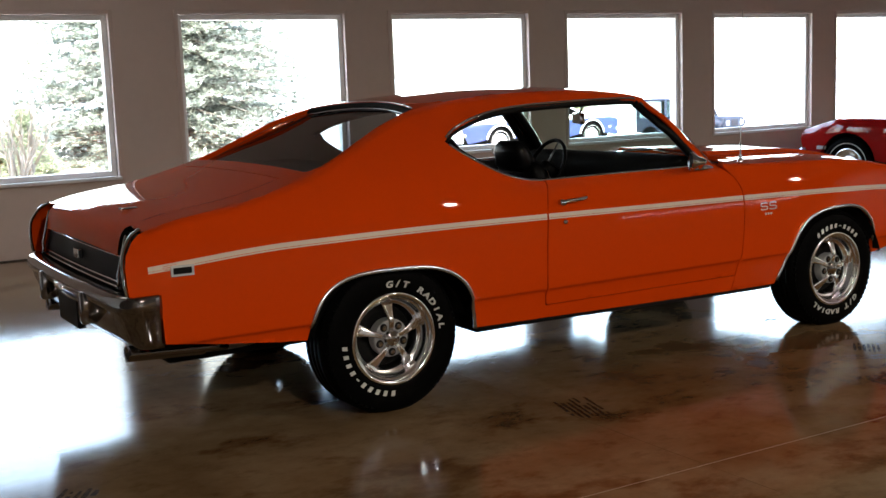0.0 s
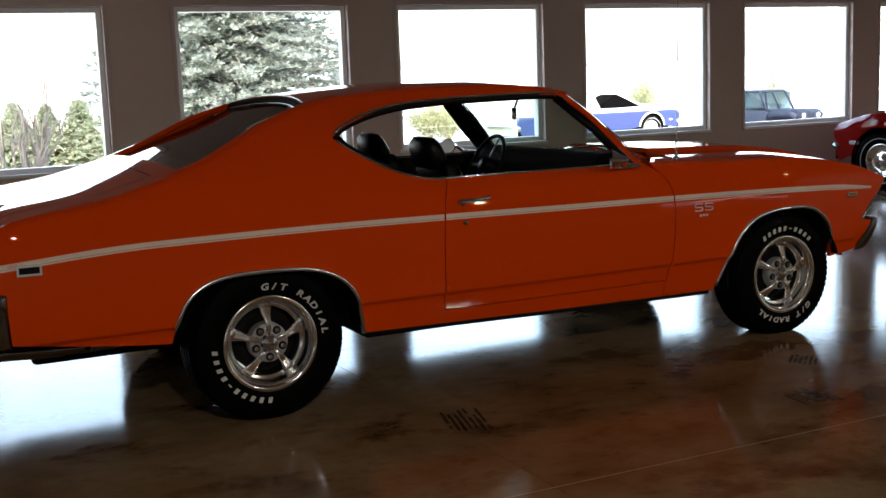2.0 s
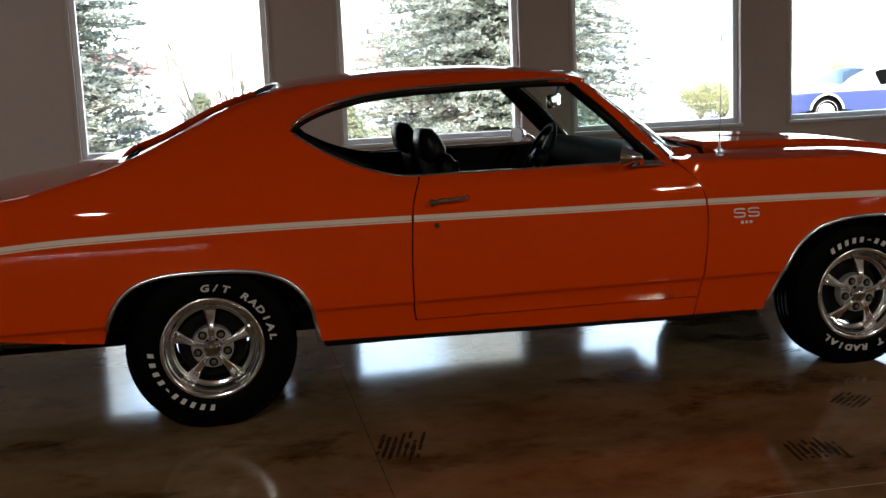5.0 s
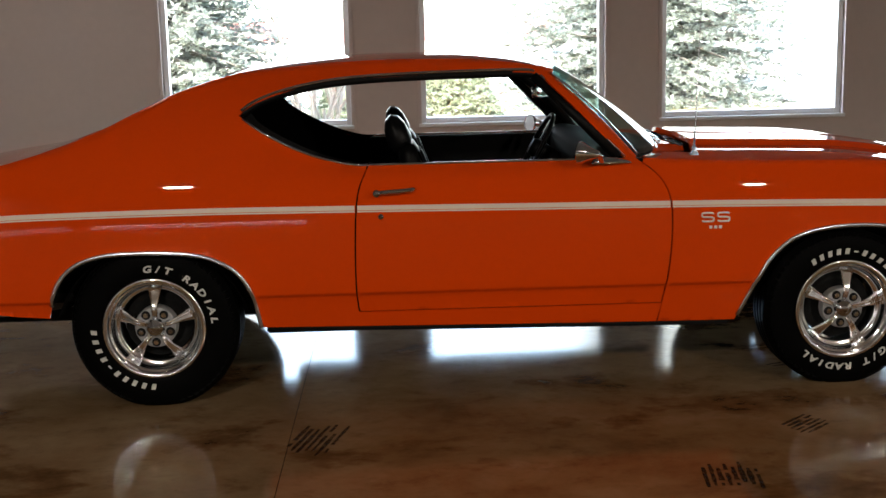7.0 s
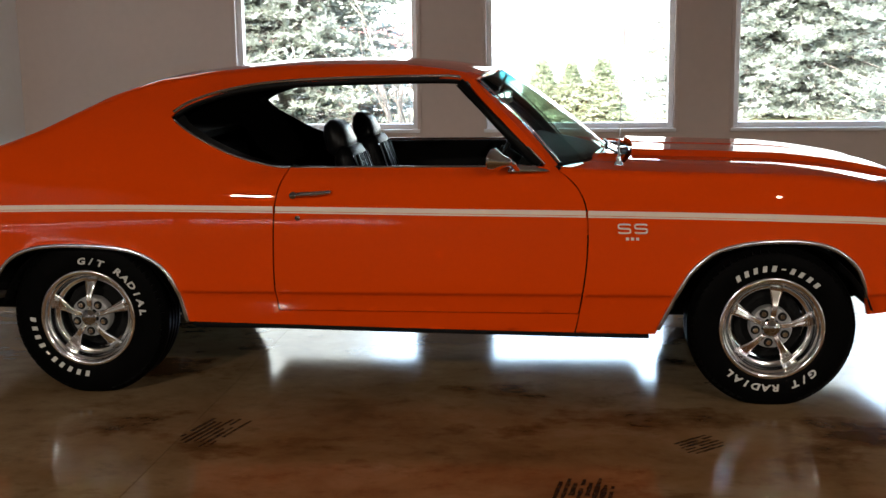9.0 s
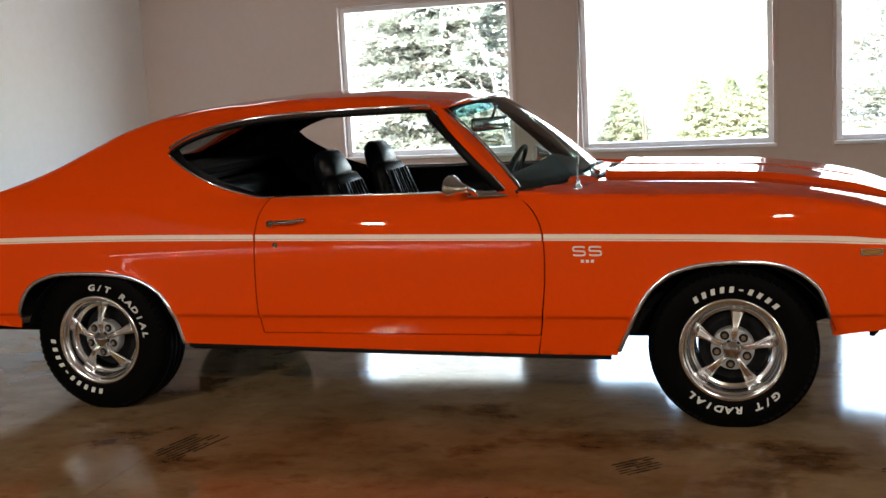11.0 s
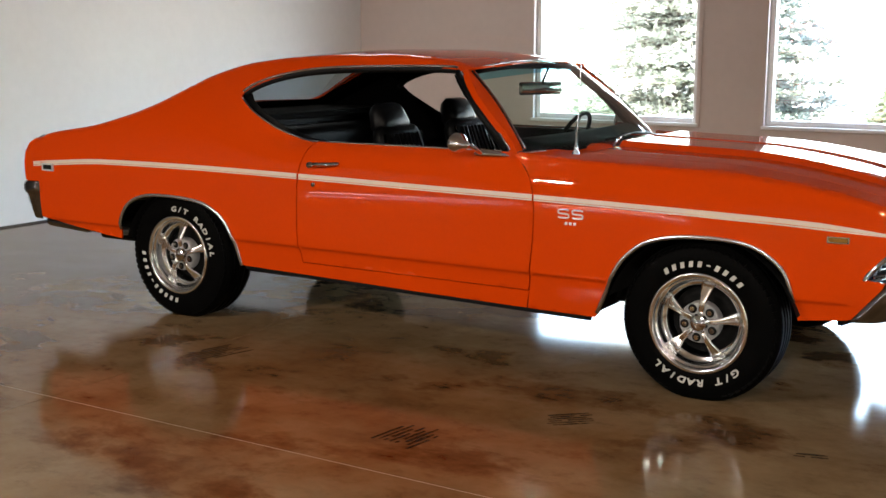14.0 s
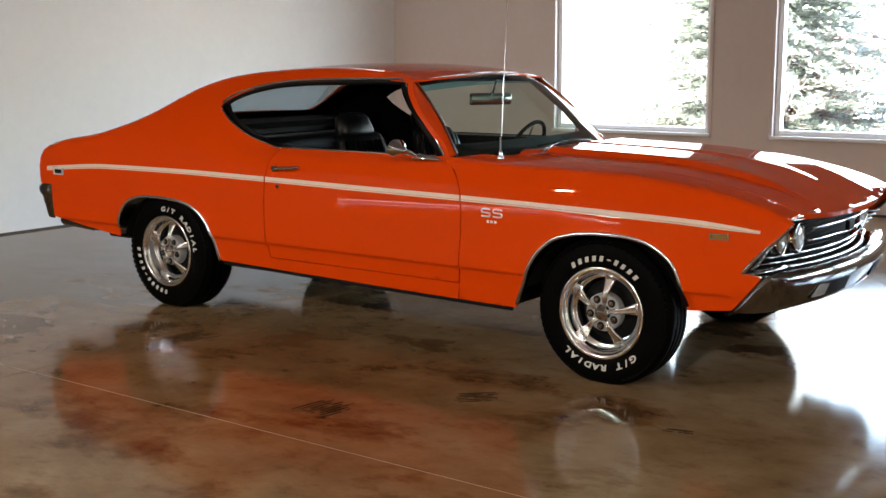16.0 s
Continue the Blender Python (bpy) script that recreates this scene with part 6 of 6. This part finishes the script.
def bare_tree(x, y, height, seed):
    rnd = random.Random(seed)
    ob = empty("bare_tree", "pale leafless multi-stemmed young tree", "tree", "", pose(x, y, ground_z(x, y) - 0.03))
    for k in range(7):
        a = 2 * math.pi * k / 7 + rnd.random()
        stem = bmesh.new()
        def fork(p, way, length, r, level):
            end = p + way * length
            tube([p, p.lerp(end, 0.5) + Vector([rnd.uniform(-0.03, 0.03) for _ in range(3)]), end], r, 5, stem, 0.55)
            if level:
                for _ in range(3):
                    side = Vector([rnd.uniform(-0.6, 0.6), rnd.uniform(-0.6, 0.6), rnd.uniform(0.0, 0.4)])
                    fork(p.lerp(end, rnd.uniform(0.5, 1.0)), (way + side).normalized(), length * rnd.uniform(0.4, 0.65), r * 0.5, level - 1)
        fork(Vector((0, 0, 0)), Vector((math.cos(a) * 0.28, math.sin(a) * 0.28, 1)).normalized(), height * rnd.uniform(0.35, 0.6), 0.035, 2)
        part("stem", stem, PALE_BARK, ob)


spruce("blue_spruce", "large blue-green spruce on the lawn outside", 6.85, 28.0, 14.5, 4.6, 3, SPRUCE, 1.5)
spruce("blue_spruce", "blue-green spruce close to the windows outside", -5.25, 18.2, 11.5, 3.25, 5, SPRUCE, 1.5)
for x, h, r, seed in ((-1.68, 1.5, 0.8, 9), (-0.03, 1.65, 0.85, 10), (0.62, 1.55, 0.8, 12), (1.31, 1.7, 0.9, 11)):
    spruce("young_spruce", "small young green conifer outside", x, 20.5, h, r, seed, YOUNG_LEAF, 1.8)
bare_tree(-1.31, 8.0, 2.4, 12)
for k, (x, y, h, w) in enumerate(((12.3, 26.0, 1.3, 0.8), (13.2, 26.5, 1.0, 0.8), (24.8, 32.0, 2.7, 1.0), (18.95, 30.0, 2.5, 0.8), (23.0, 30.0, 2.4, 1.0), (29.8, 30.5, 3.6, 1.2))):
    shrub("shrub", "loose yellow-green shrub beside the lot", x, y, h, w, 20 + k, FAR_LEAF if y > 20 else SHRUB)
simple_coupe("parked_coupe", "white over blue coupe parked in the lot outside", pose(12.95, 18.5, ground_z(12.8, 17.6) + 0.02, 0, 0, 0), BLUE, WHITE_PAINT, 1.25, 4.7, 2.74, 0.76, "", 0.95, 0.5)


def utility_vehicle(x, y, turn):
    z = ground_z(x, y)
    ob = empty("utility_vehicle", "slate blue boxy off-road vehicle parked outside", "car", "", pose(x, y, z, 0, 0, turn))
    part("body", box_bm(-1.9, 0.62, -0.78, 0.78, 0.48, 1.02, 0.06), NAVY, ob)
    part("hood", box_bm(0.625, 1.84, -0.58, 0.58, 0.62, 1.04, 0.07), NAVY, ob)
    part("grille", box_bm(1.843, 1.90, -0.56, 0.56, 0.56, 1.01, 0.03), NAVY, ob, "upright slate blue grille panel")
    for k in range(7):
        part("grille_slot", box_bm(1.896, 1.906, -0.20 + 0.058 * k, -0.172 + 0.058 * k, 0.66, 0.94, 0.004), UNDER, ob, "dark grille slot")
    part("roof", box_bm(-1.86, 0.30, -0.72, 0.72, 1.62, 1.70, 0.04), NAVY, ob)
    # the windshield leans back between its posts
    tilt = [Vector((0.62, 0, 1.02)), Vector((0.30, 0, 1.64))]
    screen = bmesh.new()
    screen.faces.new([screen.verts.new((p.x, y_, p.z)) for p, y_ in ((tilt[0], -0.70), (tilt[0], 0.70), (tilt[1], 0.66), (tilt[1], -0.66))])
    part("windshield", screen, PANE, ob, "clear flat windshield", False)
    part("screen_post", tube([tilt[0], tilt[1]], 0.035, 6), NAVY, ob)
    part("screen_frame", tube([(tilt[0].x, -0.74, tilt[0].z), (tilt[0].x, 0.74, tilt[0].z)], 0.03, 6), NAVY, ob)
    for s in (-1, 1):
        part("screen_post", tube([(tilt[0].x, s * 0.74, tilt[0].z), (tilt[1].x, s * 0.70, tilt[1].z)], 0.045, 6), NAVY, ob)
        for px, r in ((-0.55, 0.05), (-1.82, 0.07)):
            part("roof_post", tube([(px, s * 0.75, 1.0), (px, s * 0.70, 1.66)], r, 6), NAVY, ob)
        for c, d in ((-1.76, -0.61), (-0.49, 0.50)):
            part("side_window", box_bm(c, d, s * 0.725 - 0.006, s * 0.725 + 0.006, 1.02, 1.62), REAR_GLASS, ob, "tinted side window", False)
        part("door_seam", box_bm(-0.56, -0.545, s * 0.781 - 0.003, s * 0.781 + 0.003, 0.52, 1.0), UNDER, ob, "dark door seam", False)
        part("front_fender", tube([(0.70, s * 0.70, 0.80), (0.85, s * 0.70, 0.90), (1.55, s * 0.70, 0.90), (1.80, s * 0.70, 0.80)], 0.115, 8, None, 1.0), NAVY, ob)
        for wx in (-1.2, 1.22):
            wheel = part("wheel", turned([(0.19, -0.11), (0.22, -0.13), (0.33, -0.12), (0.36, -0.08), (0.36, 0.08), (0.33, 0.12), (0.19, 0.12)], 28), RUBBER, ob, "black off-road tyre", True, pose(wx, s * 0.76, 0.36, 0, 0, 0 if s < 0 else 180))
            part("rim", turned([(0.0, -0.07), (0.05, -0.09), (0.07, -0.05), (0.15, -0.05), (0.18, -0.11), (0.2, -0.11)], 24), SILVER, wheel, "pale steel rim", True, pose(0, -0.002, 0))
        part("headlight", turned([(0.0, 0.02), (0.09, 0.0), (0.09, -0.03)], 18, "x"), LAMP_CLEAR, ob, "round headlight", True, pose(1.91, s * 0.40, 0.83))
    part("steering_wheel", turned([(0.17, -0.012), (0.185, 0.0), (0.17, 0.012), (0.158, 0.0), (0.17, -0.012)], 20, "x"), TRIM, ob, "", True, pose(0.22, -0.33, 1.12, 0, -25, 0))
    part("bumper", box_bm(1.93, 2.05, -0.8, 0.8, 0.48, 0.62, 0.02), CHROME, ob)


utility_vehicle(25.6, 26.2, -80)


def far_shed(x, y, w, d, h, roof):
    z = ground_z(x, y)
    ob = empty("far_building", "long low building with a red metal roof far off", "building", "", pose(x, y, z))
    part("wall", box_bm(-w, w, -d, d, -1, h), SIDING, ob, "", False)
    bm = bmesh.new()
    v = [bm.verts.new(p) for p in ((-w - 0.5, -d - 0.5, h), (w + 0.5, -d - 0.5, h), (w + 0.5, 0, h + 1.8), (-w - 0.5, 0, h + 1.8), (w + 0.5, d + 0.5, h), (-w - 0.5, d + 0.5, h))]
    for q in ((0, 1, 2, 3), (3, 2, 4, 5), (0, 3, 5), (1, 4, 2), (0, 5, 4, 1)):
        bm.faces.new([v[i] for i in q])
    part("roof", bm, roof, ob, "red metal roof", False)


far_shed(-8, 95, 20, 6, 2.8, ROOF_RED)
bm = bmesh.new()
ridge = [(x, 420, 6 + 7 * noise.noise(Vector((x * 0.006, 3, 0))) + 3 * noise.noise(Vector((x * 0.03, 1, 0)))) for x in range(-700, 900, 20)]
lo = [bm.verts.new((x, y - 60, -6)) for x, y, z in ridge]
hi = [bm.verts.new((x, y, max(z, 1))) for x, y, z in ridge]
for k in range(len(ridge) - 1):
    bm.faces.new((lo[k], lo[k + 1], hi[k + 1], hi[k]))
setting("backdrop", bm, HILL, "low hazy hills on the horizon", "hills", True)


# scuffs that tyres left on the floor
def scuff(x, y, turn, length, wide, count, seed):
    rnd = random.Random(seed)
    bm = bmesh.new()
    for k in range(count):
        off = (k - (count - 1) / 2) * wide / count
        a, b = -length / 2 * rnd.uniform(0.5, 1.0), length / 2 * rnd.uniform(0.5, 1.0)
        steps = 7
        w = wide / count * rnd.uniform(0.70, 1.0)
        pts = [(a + (b - a) * j / steps, off + rnd.uniform(-0.001, 0.001), w * (0.55 + 0.45 * math.sin(math.pi * (j + 0.4) / (steps + 0.8))) * rnd.uniform(0.6, 1)) for j in range(steps + 1)]
        for (x0, y0, w0), (x1, y1, w1) in zip(pts, pts[1:]):
            if rnd.random() < 0.92:
                v = [bm.verts.new(p) for p in ((x0, y0 - w0 / 2, 0), (x1, y1 - w1 / 2, 0), (x1, y1 + w1 / 2, 0), (x0, y0 + w0 / 2, 0))]
                bm.faces.new(v)
    bm.transform(pose(x, y, 0.0008, 0, 0, turn))
    tagged(part("tyre_scuff", bm, SCUFF, None, "", False), "faint dark tyre scuff on the concrete floor", "floor mark", "scuffs on the floor", "structure")


for k, (x, y, turn, length, wide, count) in enumerate(((-0.75, -1.41, 75, 0.36, 0.18, 7), (1.09, -1.43, 42, 0.22, 0.14, 6), (0.67, -1.92, 82, 0.27, 0.20, 8), (1.25, -0.62, 20, 0.14, 0.06, 2), (-2.9, -1.2, 60, 0.3, 0.15, 5), (2.0, -1.35, 15, 0.2, 0.05, 2))):
    scuff(x, y, turn, length, wide, count, 40 + k)


# thin posts in the yard
for x, y, top in ((-1.0, 18.1, 5.2), (-0.74, 16.1, 3.0)):
    z = ground_z(x, y)
    post = empty("yard_post", "thin grey wooden post standing in the yard", "post", "posts outside", pose(x, y, z))
    part("pole", tube([(0, 0, -0.05), (0.01, 0, (top - z) * 0.5), (0, 0, top - z)], 0.032, 8, None, 0.7), BARK, post)
